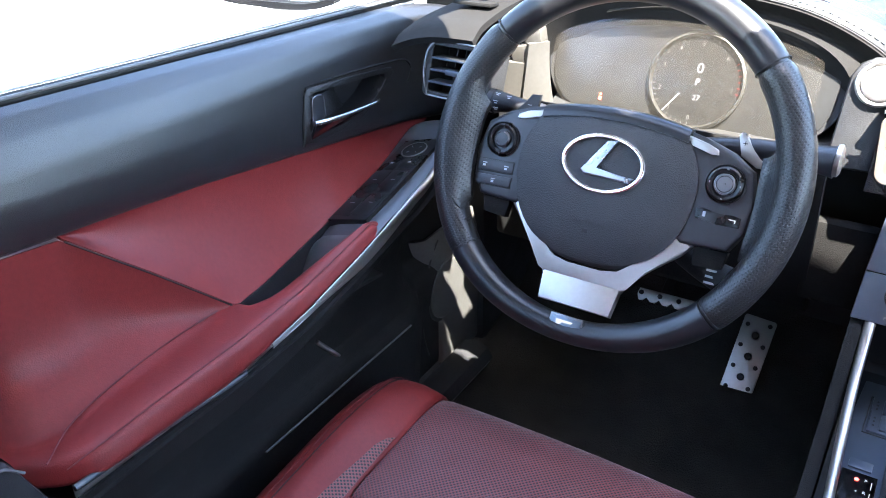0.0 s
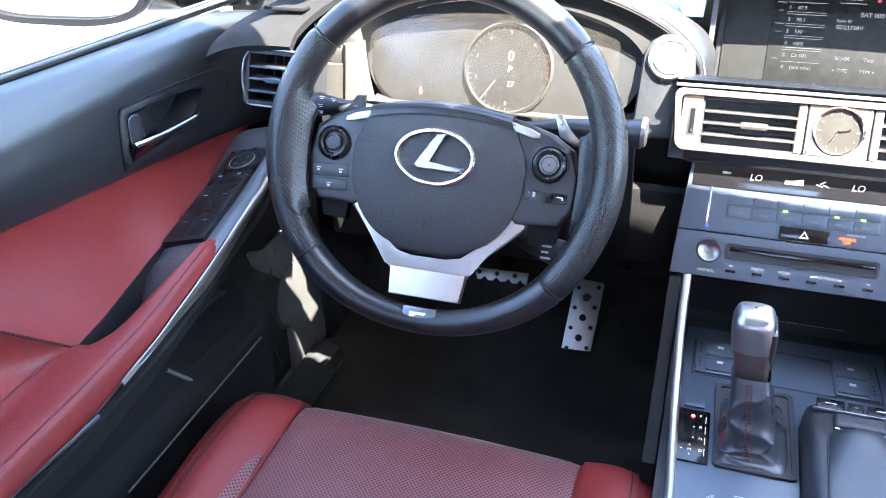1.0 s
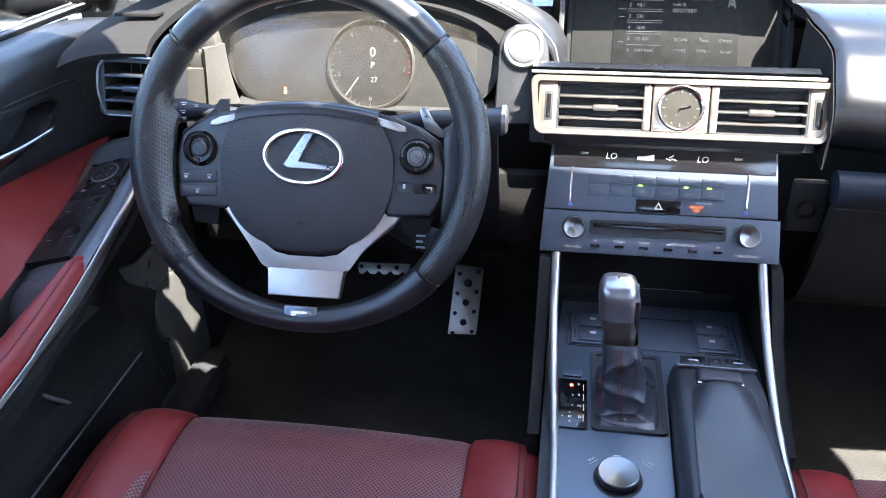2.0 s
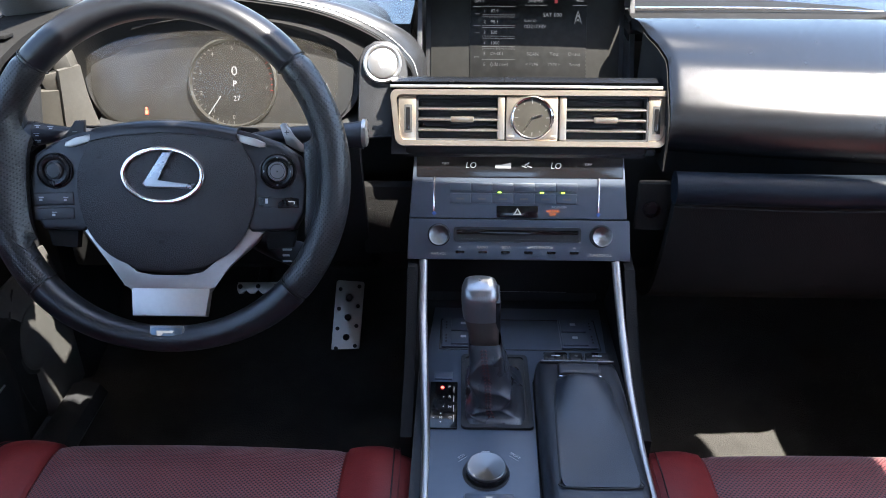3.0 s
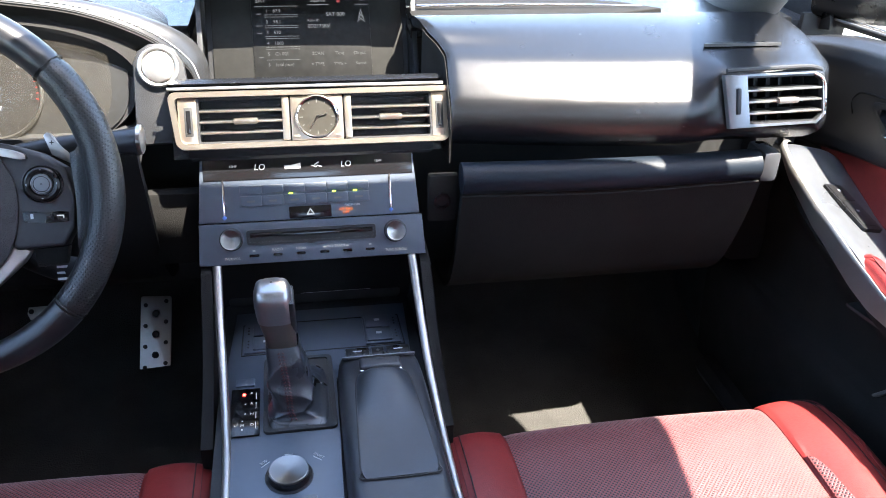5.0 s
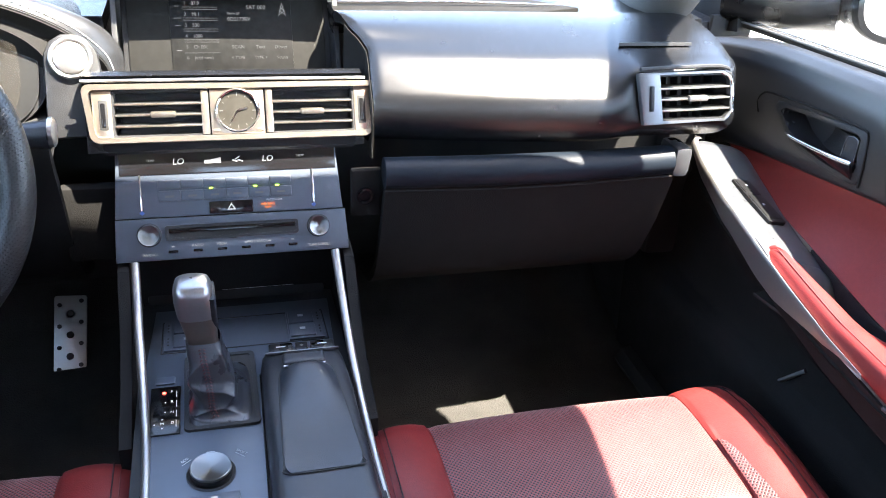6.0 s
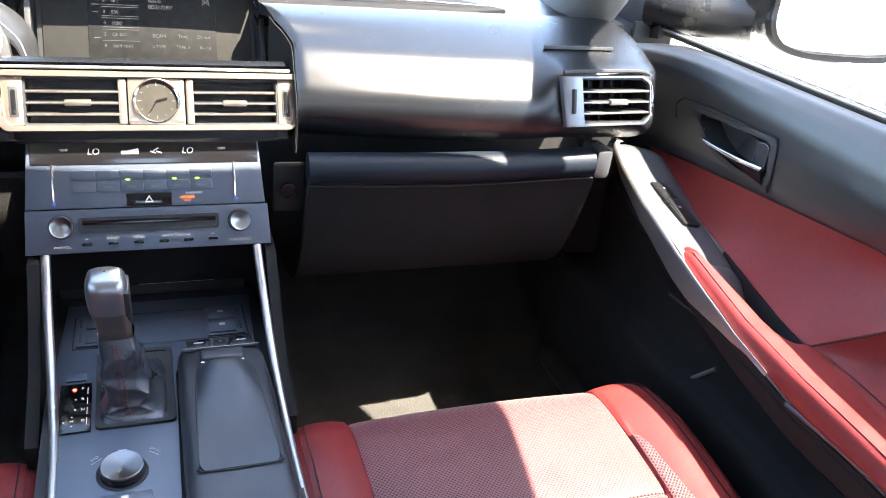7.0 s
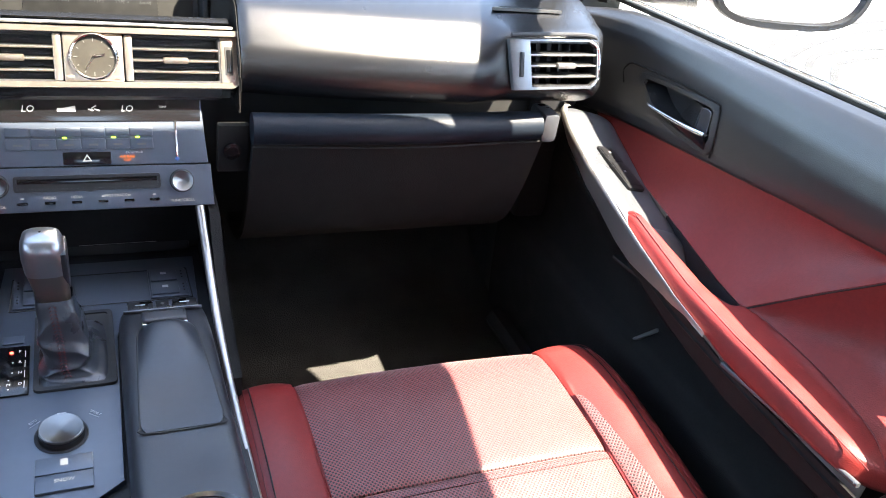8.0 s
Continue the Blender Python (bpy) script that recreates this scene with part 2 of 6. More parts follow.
def ellipse(a, b, n=48, cx=0.0, cy=0.0, power=2.0):
    out = []
    for k in range(n):
        c, s = math.cos(2 * math.pi * k / n), math.sin(2 * math.pi * k / n)
        out.append((cx + a * math.copysign(abs(c) ** (2 / power), c), cy + b * math.copysign(abs(s) ** (2 / power), s)))
    return out


def rrect(w, h, r=0.004, n=4, cx=0.0, cy=0.0):
    out = []
    for sx, sy, a0 in ((1, 1, 0), (-1, 1, 90), (-1, -1, 180), (1, -1, 270)):
        for k in range(n + 1):
            a = radians(a0 + 90 * k / n)
            out.append((cx + sx * (w / 2 - r) + r * math.cos(a), cy + sy * (h / 2 - r) + r * math.sin(a)))
    return out


def frame_plate(outer, inner, m, depth, r=0.0015):
    """A plate with an opening; both outlines have the same number of corners."""
    bm, n = bmesh.new(), len(outer)
    rows = [[bm.verts.new((x, y, z)) for x, y in line] for line, z in ((outer, 0), (outer, depth - r), (
        [(x + (ix - x) * 0.08, y + (iy - y) * 0.08) for (x, y), (ix, iy) in zip(outer, inner)], depth), (inner, depth), (inner, 0))]
    for a, b in zip(rows, rows[1:] + rows[:1]):
        for k in range(n):
            bm.faces.new((a[k], a[(k + 1) % n], b[(k + 1) % n], b[k]))
    bmesh.ops.transform(bm, matrix=m, verts=bm.verts)
    return bm


def lettering(name, words, size, m, material, parent, align="CENTER", slant=0.0):
    """Raised lettering as a mesh, in m's xy plane."""
    cu = bpy.data.curves.new(name, "FONT")
    cu.body, cu.size, cu.align_x, cu.align_y, cu.extrude, cu.shear, cu.resolution_u = words, size, align, "CENTER", 0.00015, slant, 3
    tmp = new("draft", cu)
    me = bpy.data.meshes.new_from_object(tmp.evaluated_get(bpy.context.evaluated_depsgraph_get()))
    bpy.data.objects.remove(tmp)
    me.transform(Matrix.Translation(-root_of(parent).location) @ m)
    me.materials.clear()
    me.materials.append(material)
    me.name = name
    ob = new(name, me)
    ob.parent = parent
    return ob


def axes_at(at, x_axis, y_axis):
    """A pose whose x and y point along the given directions."""
    x = Vector(x_axis).normalized()
    z = x.cross(Vector(y_axis)).normalized()
    y = z.cross(x)
    return Matrix.Translation(at) @ Matrix((x, y, z)).transposed().to_4x4()


def mix_at(y, keys):
    """A value between keys of (y, value), with y falling or rising."""
    ks = sorted(keys)
    return float(np.interp(y, [k[0] for k in ks], [k[1] for k in ks]))


def smooth_step(a, b, x):
    t = max(0.0, min(1.0, (x - a) / (b - a)))
    return t * t * (3 - 2 * t)


def spun(name, colour, rough, axis):
    """Lathe-turned metal: fine circles round the given axis."""
    m = shader(name, colour, rough, metal=1.0, vary=0.03, grain=200, rough_vary=0.02)
    t = m.node_tree
    p, ring = t.nodes["Principled BSDF"], t.nodes.new("ShaderNodeTangent")
    ring.direction_type, ring.axis = "RADIAL", axis
    p.inputs["Anisotropic"].default_value, p.inputs["Anisotropic Rotation"].default_value = 0.9, 0.0
    t.links.new(ring.outputs[0], p.inputs["Tangent"])
    return m


# ---- the setting: ground and cabin shell ----
def ground_sheet():
    bm = bmesh.new()
    bmesh.ops.create_grid(bm, x_segments=40, y_segments=40, size=600)
    bmesh.ops.translate(bm, vec=(0, 0, -0.15), verts=bm.verts)
    solo("ground", bm, GROUND, "sunlit pale concrete lot round the car", "ground")


def tyre_marks():
    """Faint dark arcs left by wheels on the pale ground beside the car."""
    dark = shader("scuffed_dark_concrete", (0.022, 0.021, 0.020), 0.9, vary=0.5, grain=6, rough_vary=0)
    near = curve_at([(3.20, 2.05, 0), (3.60, 2.57, 0), (3.97, 2.85, 0), (4.41, 3.08, 0), (5.05, 3.34, 0), (6.2, 3.6, 0)], 40)
    far = curve_at([(3.60, 2.20, 0), (4.01, 2.59, 0), (4.24, 2.69, 0), (4.60, 2.79, 0), (5.6, 2.95, 0)], 40)
    for line, gap in ((near, 0.0), (near, 0.16), (far, 0.0), (far, 0.14)):
        def ribbon(u, v):
            k = min(39, round(u * 40))
            p, d = line[round(u * 40)], line[k + 1] - line[k]
            n = Vector((-d.y, d.x, 0)).normalized()
            q = p + n * (gap + 0.05 * (v - 0.5))
            return q.x, q.y, -0.145

        solo("tyre_mark", surface(ribbon, 40, 1), dark, "faint curved tyre mark on the pale concrete", "tyre mark")


def cabin_shell():
    rise = [(-1.8, 0.16), (0.30, 0.16), (0.45, 0.20), (0.72, 0.46), (0.80, 0.60)]
    bm = surface(lambda u, v: ((u - 0.5) * 1.53, -1.8 + 2.6 * v, mix_at(-1.8 + 2.6 * v, rise)), 2, 60, 0.02)
    solo("floor", bm, CARPET, "black carpeted footwell floor of the car", "floor")
    solo("wall_front", rbox((0, 0.83, 0.48), (1.5, 0.03, 0.70), 0.005), DARK, "black bulkhead ahead of the footwells", "bulkhead")
    solo("wall_rear", rbox((0, -1.82, 0.47), (1.5, 0.03, 0.72), 0.005), DARK, "black rear bulkhead of the cabin", "bulkhead")
    for s, tag in ((-1, "left"), (1, "right")):
        solo("wall_" + tag, rbox((s * 0.765, -1.215, 0.44), (0.03, 1.19, 0.70), 0.008), DARK, "black lower side wall beside the rear bench space", "side wall")
        solo("kick_wall_" + tag, rbox((s * 0.70, 0.565, 0.42), (0.05, 0.50, 0.66), 0.012), DARK, "black kick panel at the side of the footwell", "side wall")
        skin = surface(lambda u, v: (s * (0.775 + 0.05 * math.sin(math.pi * min(1, 0.15 + v)) ** 0.7), -0.62 - 1.6 * u, 0.80 - 0.02 * u - 0.66 * v), 8, 14, 0.006)
        solo("body_side_" + tag, skin, PAINT, "white painted rear side of the car body", "body side")
        pane = surface(lambda u, v: (s * (0.755 - 0.09 * v), -0.70 - (0.86 - 0.22 * v) * u, 0.80 + 0.32 * v), 6, 6, 0.004)
        solo("window_rear_" + tag, pane, GLASS, "clear rear side window", "window").visible_shadow = False
        sill = tube([(s * 0.665, -0.75, 0.185), (s * 0.655, -0.2, 0.185), (s * 0.65, 0.25, 0.19)], 0.03, 12, 8, 0.8)
        solo("sill_" + tag, sill, DARK, "black door sill trim at the floor's edge", "sill")
        # path and girth above the base bent to throw shade where wanted
        belt = [(0.42, 0.640, 0.735), (0.30, 0.612, 0.80), (0.12, 0.574, 0.935), (-0.02, 0.608, 1.050), (-0.14, 0.672, 1.120), (-0.30, 0.650, 1.15), (-0.7, 0.615, 1.16), (-1.3, 0.60, 1.12)]
        rail = tube([(s * x, y, z) for y, x, z in belt], lambda t: 0.034 if t > 0.70 else (0.040 if t > 0.50 else max(0.036, 0.064 - 0.105 * t)), 48, 14, 0.9)
        solo("pillar_front_" + tag, rail, GREY, "grey windscreen pillar running back into the roof rail", "pillar")
        post = tube([(s * 0.735, -0.64, 0.30), (s * 0.73, -0.64, 0.78), (s * 0.70, -0.68, 0.98), (s * 0.66, -0.72, 1.15)], 0.05, 16, 8, 1.0, (0, 1, 0))
        solo("pillar_middle_" + tag, post, DARK, "black middle pillar between front and rear doors", "pillar")
        post = tube([(s * 0.72, -1.75, 0.80), (s * 0.67, -1.55, 1.0), (s * 0.64, -1.28, 1.13)], 0.06, 12, 8, 1.0, (0, 1, 0))
        solo("pillar_rear_" + tag, post, GREY, "grey rear roof pillar", "pillar")
    # front edge, out of view, notched and stepped to place the sun patches
    roof = surface(lambda u, v: ((u - 0.5) * 1.32, -1.38 + v * (1.222 + 0.113 * (math.sin(math.pi * u) ** 0.42 if u < 0.5 else 1 - 0.45 * (2 * u - 1) ** 6) - 0.074 * math.exp(-((u - 0.36) / 0.05) ** 2) - 0.009 * math.exp(-((u - 0.67) / 0.08) ** 2) + 0.11 * smooth_step(-0.20, -0.16, -u)), 1.215 - 0.05 * (2 * u - 1) ** 2 - 0.035 * (2 * v - 1) ** 2), 16, 24, 0.035)
    solo("ceiling", roof, LINER, "pale grey fabric headliner under the roof", "ceiling")
    screen = surface(lambda u, v: ((u - 0.5) * (1.28 - 0.02 * v), 0.82 - 0.90 * v + 0.05 * math.sin(math.pi * v), 0.81 + 0.365 * v + 0.03 * math.sin(math.pi * u)), 10, 8, 0.005)
    solo("windscreen", screen, GLASS, "clear sloping windscreen over the dashboard", "windscreen").visible_shadow = False
    # added out of view to cut sky light reaching the dash from behind
    solo("rear_light_block", rbox((0, -1.50, 0.60), (1.46, 0.05, 0.86), 0.03), DARK, "unseen dark board added to cut daylight from the rear", "partition")
    shelf = rbox((0, -1.62, 0.80), (1.44, 0.40, 0.03), 0.01)
    solo("rear_shelf", shelf, DARK, "black parcel shelf below the rear window", "shelf")


# ---- dashboard ----
def slat_vent(dash, m, w, h, slats, label, tab=True, lit=VENT_TRIM):
    """An open vent: dark duct, thin level slats with bright edges, upright vanes behind, a slide tab."""
    vent = part("air_vent", add(
        frame_plate(rrect(w + 0.004, h + 0.004, 0.003), rrect(w, h, 0.002), m, 0.002, 0.0005),
        frame_plate(rrect(w, h, 0.002), rrect(w * 0.985, h * 0.97, 0.002), m @ pose(0, 0, -0.045), 0.046, 0.0005)), DARK, dash, label)
    part("duct", moved(rbox((0, 0, 0), (w, h, 0.004), 0), m @ pose(0, 0, -0.047)), RUBBER, vent)
    for k in range(6):
        x = -w / 2 + w * (k + 0.5) / 6
        part("vane", moved(rbox((0, 0, 0), (0.0012, h * 0.96, 0.016), 0), m @ pose(x, 0, -0.030)), DARK, vent)
    for k in range(slats):
        y = -h / 2 + h * (k + 1) / (slats + 1)
        blade = part("slat", moved(rbox((0, 0, 0), (w * 0.985, 0.0030, 0.018), 0.0012), m @ pose(0, y, -0.008, 12)), DARK, vent)
        part("slat_edge", moved(rbox((0, 0, 0), (w * 0.985, 0.0024, 0.0016), 0.0007), m @ pose(0, y - 0.002, 0.0022, 12)), lit, blade, "thin bright metal edge")
        if tab and k == slats // 2:
            part("tab", moved(rbox((0, 0, 0), (0.026, 0.0065, 0.008), 0.0018), m @ pose(w * 0.02, y - 0.0015, 0.004, 12)), lit, vent, "bright ribbed slide tab")
    return vent


def moved(bm, m):
    bmesh.ops.transform(bm, matrix=m, verts=bm.verts)
    return bm


DASH_AT = Vector((0, 0.30, 0.60))
PAD_LINE = [(0.74, 0.770), (0.50, 0.772), (0.285, 0.766), (0.262, 0.770), (0.245, 0.7775), (0.20, 0.7735), (0.155, 0.7632), (0.124, 0.7536), (0.107, 0.7412), (0.091, 0.7252), (0.0800, 0.7110), (0.0752, 0.692), (0.082, 0.671), (0.100, 0.655), (0.14, 0.645)]
VENT_LINE = PAD_LINE[:6] + [(0.155, 0.7640), (0.124, 0.7565), (0.100, 0.7520), (0.0900, 0.7460), (0.0840, 0.7290), (0.0790, 0.712), (0.0715, 0.685), (0.092, 0.664), (0.14, 0.648)]
END_VENT = axes_at((0.5285, 0.077, 0.7175), (1, 0.06, 0), (0, 0.34, 1))


def dashboard():
    dash = thing("dashboard", DASH_AT, "black soft-touch car dashboard with silver vents and a screen", "dashboard")
    line, boxy = (curve_at([(0, y, z) for y, z in keys], 60) for keys in (PAD_LINE, VENT_LINE))

    def left_edge(y):
        return mix_at(y, [(0.0, 0.158), (0.10, 0.158), (0.135, 0.160), (0.17, 0.153), (0.25, 0.132), (0.75, 0.132)])

    def pad(u, v):
        k = round(v * 60)
        x0 = left_edge(line[k].y)
        x = x0 + (0.622 - x0) * u
        p = line[k].lerp(boxy[k], smooth_step(0.430, 0.478, x))
        near = smooth_step(0.34, 0.47, v)
        inside = min(1.0, (x - x0) / 0.30)
        end = max(0.0, (x - 0.585) / 0.037)
        back = (0.036 * (1 - inside) ** 1.15 - 0.004 * math.sin(math.pi * inside)) * near + 0.030 * end * end * smooth_step(0.35, 0.62, v)
        roll = 0.006 * max(0.0, 1 - (x - x0) / 0.008) ** 2 * smooth_step(0.30, 0.36, v)
        return x, p.y + back, p.z - roll - 0.006 * end * end

    sheet = surface(pad, 100, 60, 0.012)
    flat = END_VENT.inverted()
    hole = [f for f in sheet.faces if (lambda q: -0.036 < q.x < 0.066 and abs(q.y) < 0.0265 and abs(q.z) < 0.04)(flat @ f.calc_center_median())]
    bmesh.ops.delete(sheet, geom=hole, context="FACES")
    part("passenger_pad", sheet, DASH_PAD, dash, "grained black soft pad with a rounded front")

    def cheek(u, v):
        p = Vector(pad(0.0, (20 + round(u * 40)) / 60))
        return p.x - 0.0006, p.y + 0.002 * v, (p.z - 0.0030) * (1 - v) + 0.640 * v

    part("pad_cheek", surface(cheek, 40, 6, 0.0012), MATT_BLACK, dash)
    for k in range(7):
        part("pad_mark", rbox((0.425 + 0.0072 * k, 0.0775, 0.690), (0.0042, 0.0008, 0.0055), 0), RUBBER, dash)
    # grille for side glass
    grille = part("demister_grille", prism([(-0.05, -0.010), (0.05, -0.010), (0.038, 0.010), (-0.038, 0.010)], pose(0.515, 0.150, 0.7600, -13), 0.004, 0.001), DARK, dash)
    for k in range(9):
        part("rib", moved(rbox((0, 0, 0), (0.0018, 0.010, 0.003), 0), pose(0.483 + 0.008 * k, 0.149, 0.7640, -13)), RUBBER, grille)
    # strip towards the windscreen
    slot = part("defroster_slot", prism([(0.134, 0.251), (0.134, 0.372), (0.30, 0.372), (0.43, 0.330), (0.475, 0.290), (0.40, 0.262), (0.30, 0.251)][::-1], pose(0, 0, 0.762), 0.0115, 0.003), MATT_BLACK, dash)
    part("chrome_line", tube([(0.13, 0.292, 0.7775), (0.30, 0.294, 0.7780), (0.445, 0.290, 0.7765)], lambda t: 0.0030 - 0.0018 * t, 24, 8), CHROME, slot, "thin chrome line")
    for x0, x1 in ((-0.66, -0.135), (0.135, 0.66)):
        part("dash_top_panel", surface(lambda u, v: (x0 + (x1 - x0) * u, 0.275 + 0.50 * v, 0.762 + 0.010 * v), 6, 4, 0.02), DASH_PAD, dash)
    part("dash_top_panel", rbox((0, 0.60, 0.765), (0.28, 0.36, 0.02), 0.004), DASH_PAD, dash)
    # glove compartment
    rail = part("trim_rail", tube([(0.168, 0.094, 0.628), (0.35, 0.086, 0.629), (0.534, 0.090, 0.631)], 0.0195, 20, 20, 0.95), CARBON, dash, "satin charcoal rail with a fine woven pattern")
    part("rail_lip", tube([(0.166, 0.078, 0.612), (0.35, 0.071, 0.611), (0.536, 0.078, 0.613)], 0.0014, 20, 8), MATT_BLACK, rail, "thin dark lower lip")
    part("rail_end", rbox((0.548, 0.098, 0.631), (0.024, 0.045, 0.040), 0.008), DECK, rail)
    knee = curve_at([(0, 0.092, 0.618), (0, 0.100, 0.585), (0, 0.120, 0.52), (0, 0.150, 0.465), (0, 0.22, 0.435), (0, 0.45, 0.42)], 24)
    part("glove_door", surface(lambda u, v: (0.168 + 0.374 * u, knee[round(v * 24)].y, knee[round(v * 24)].z), 8, 24, 0.012), MATT_BLACK, dash, "black moulded glove compartment door")
    part("glove_end_panel", surface(lambda u, v: (0.530 + 0.068 * u, knee[round(v * 24)].y + 0.012 + 0.09 * u, knee[round(v * 24)].z), 4, 24, 0.012), MATT_BLACK, dash)
    key = part("lock_panel", rbox((0.150, 0.110, 0.598), (0.036, 0.012, 0.060), 0.004), MATT_BLACK, dash)
    part("lock_barrel", turned([(0.010, 0), (0.010, 0.004), (0.007, 0.005), (0.007, 0.003), (0.001, 0.003)], axes_at((0.148, 0.1035, 0.597), (1, 0, 0), (0, 0, 1)) , 20), GLOSS, key)
    part("end_cap", rbox((0.645, 0.48, 0.545), (0.064, 0.52, 0.27), 0.01), DARK, dash)
    part("end_cap", rbox((-0.645, 0.56, 0.545), (0.064, 0.36, 0.27), 0.01), DARK, dash)
    part("core", rbox((0, 0.50, 0.55), (1.24, 0.50, 0.26), 0.01), RUBBER, dash)
    # end vents
    for s in (-1, 1):
        if s < 0:  # driver's vent: slimmer, dark, one bright arc at its outer end
            m = axes_at((-0.579, 0.080, 0.7165), (1, -0.06, 0), (0, 0.34, 1))
            v = slat_vent(dash, m, 0.072, 0.054, 3, "side air vent with bright slat edges", True, SATIN)
            part("vent_bezel", frame_plate(rrect(0.088, 0.064, 0.008), rrect(0.073, 0.055, 0.006), m @ pose(0, 0, -0.006), 0.007), DARK, v, "black vent surround")
            part("vent_arc", tube([m @ Vector((-0.036, 0.0290, 0.002)), m @ Vector((-0.0425, 0.016, 0.003)), m @ Vector((-0.0430, -0.008, 0.003)), m @ Vector((-0.0350, -0.0310, 0.002))], lambda t: 0.0019 - 0.0008 * t, 20, 8), STEEL, v, "bright curved edge")
            part("vent_line", tube([m @ Vector((-0.040, 0.0310, 0.003)), m @ Vector((0.0, 0.0320, 0.004)), m @ Vector((0.040, 0.0310, 0.003))], 0.0015, 16, 8), STEEL, v, "thin bright upper line")
            part("vent_line", tube([m @ Vector((-0.033, -0.0310, 0.002)), m @ Vector((0.036, -0.0310, 0.002))], 0.0012, 4, 6), STEEL, v)
            continue
        m = END_VENT
        # silver slat edges stand in for the strong sun on this vent
        v = slat_vent(dash, m @ pose(s * 0.015, 0, 0), 0.100, 0.052, 3, "side air vent with bright slat edges", True, SILVER)
        inner = [(s * x, y) for x, y in ((-0.036, 0.0275), (0.053, 0.0275), (0.0635, 0.020), (0.065, -0.018), (0.055, -0.0270), (-0.031, -0.0270))][::s]
        outer = [(s * x, y) for x, y in ((-0.0640, 0.0300), (0.054, 0.0298), (0.0658, 0.021), (0.0675, -0.019), (0.057, -0.0300), (-0.0560, -0.0305))][::s]
        part("vent_bezel", frame_plate(outer, inner, m @ pose(0, 0, -0.004), 0.008), STEEL, v, "satin metal bezel")
        part("vent_wheel", moved(rbox((0, 0, 0), (0.005, 0.030, 0.008), 0.002), m @ pose(-s * 0.0475, 0, 0.004)), DARK, v)
        part("vent_lip", tube([m @ Vector((-s * 0.060, 0.0345, 0.000)), m @ Vector((0, 0.0355, 0.003)), m @ Vector((s * 0.055, 0.0345, 0.000)), m @ Vector((s * 0.069, 0.022, -0.006)), m @ Vector((s * 0.0715, -0.024, -0.008))], 0.0028, 24, 8), DARK, v)
        part("vent_arc", tube([m @ Vector((s * 0.052, 0.0290, 0.003)), m @ Vector((s * 0.0655, 0.018, 0.003)), m @ Vector((s * 0.0675, -0.018, 0.003)), m @ Vector((s * 0.056, -0.0310, 0.002))], 0.0020, 20, 8), CHROME, v, "bright curved edge")
    return dash


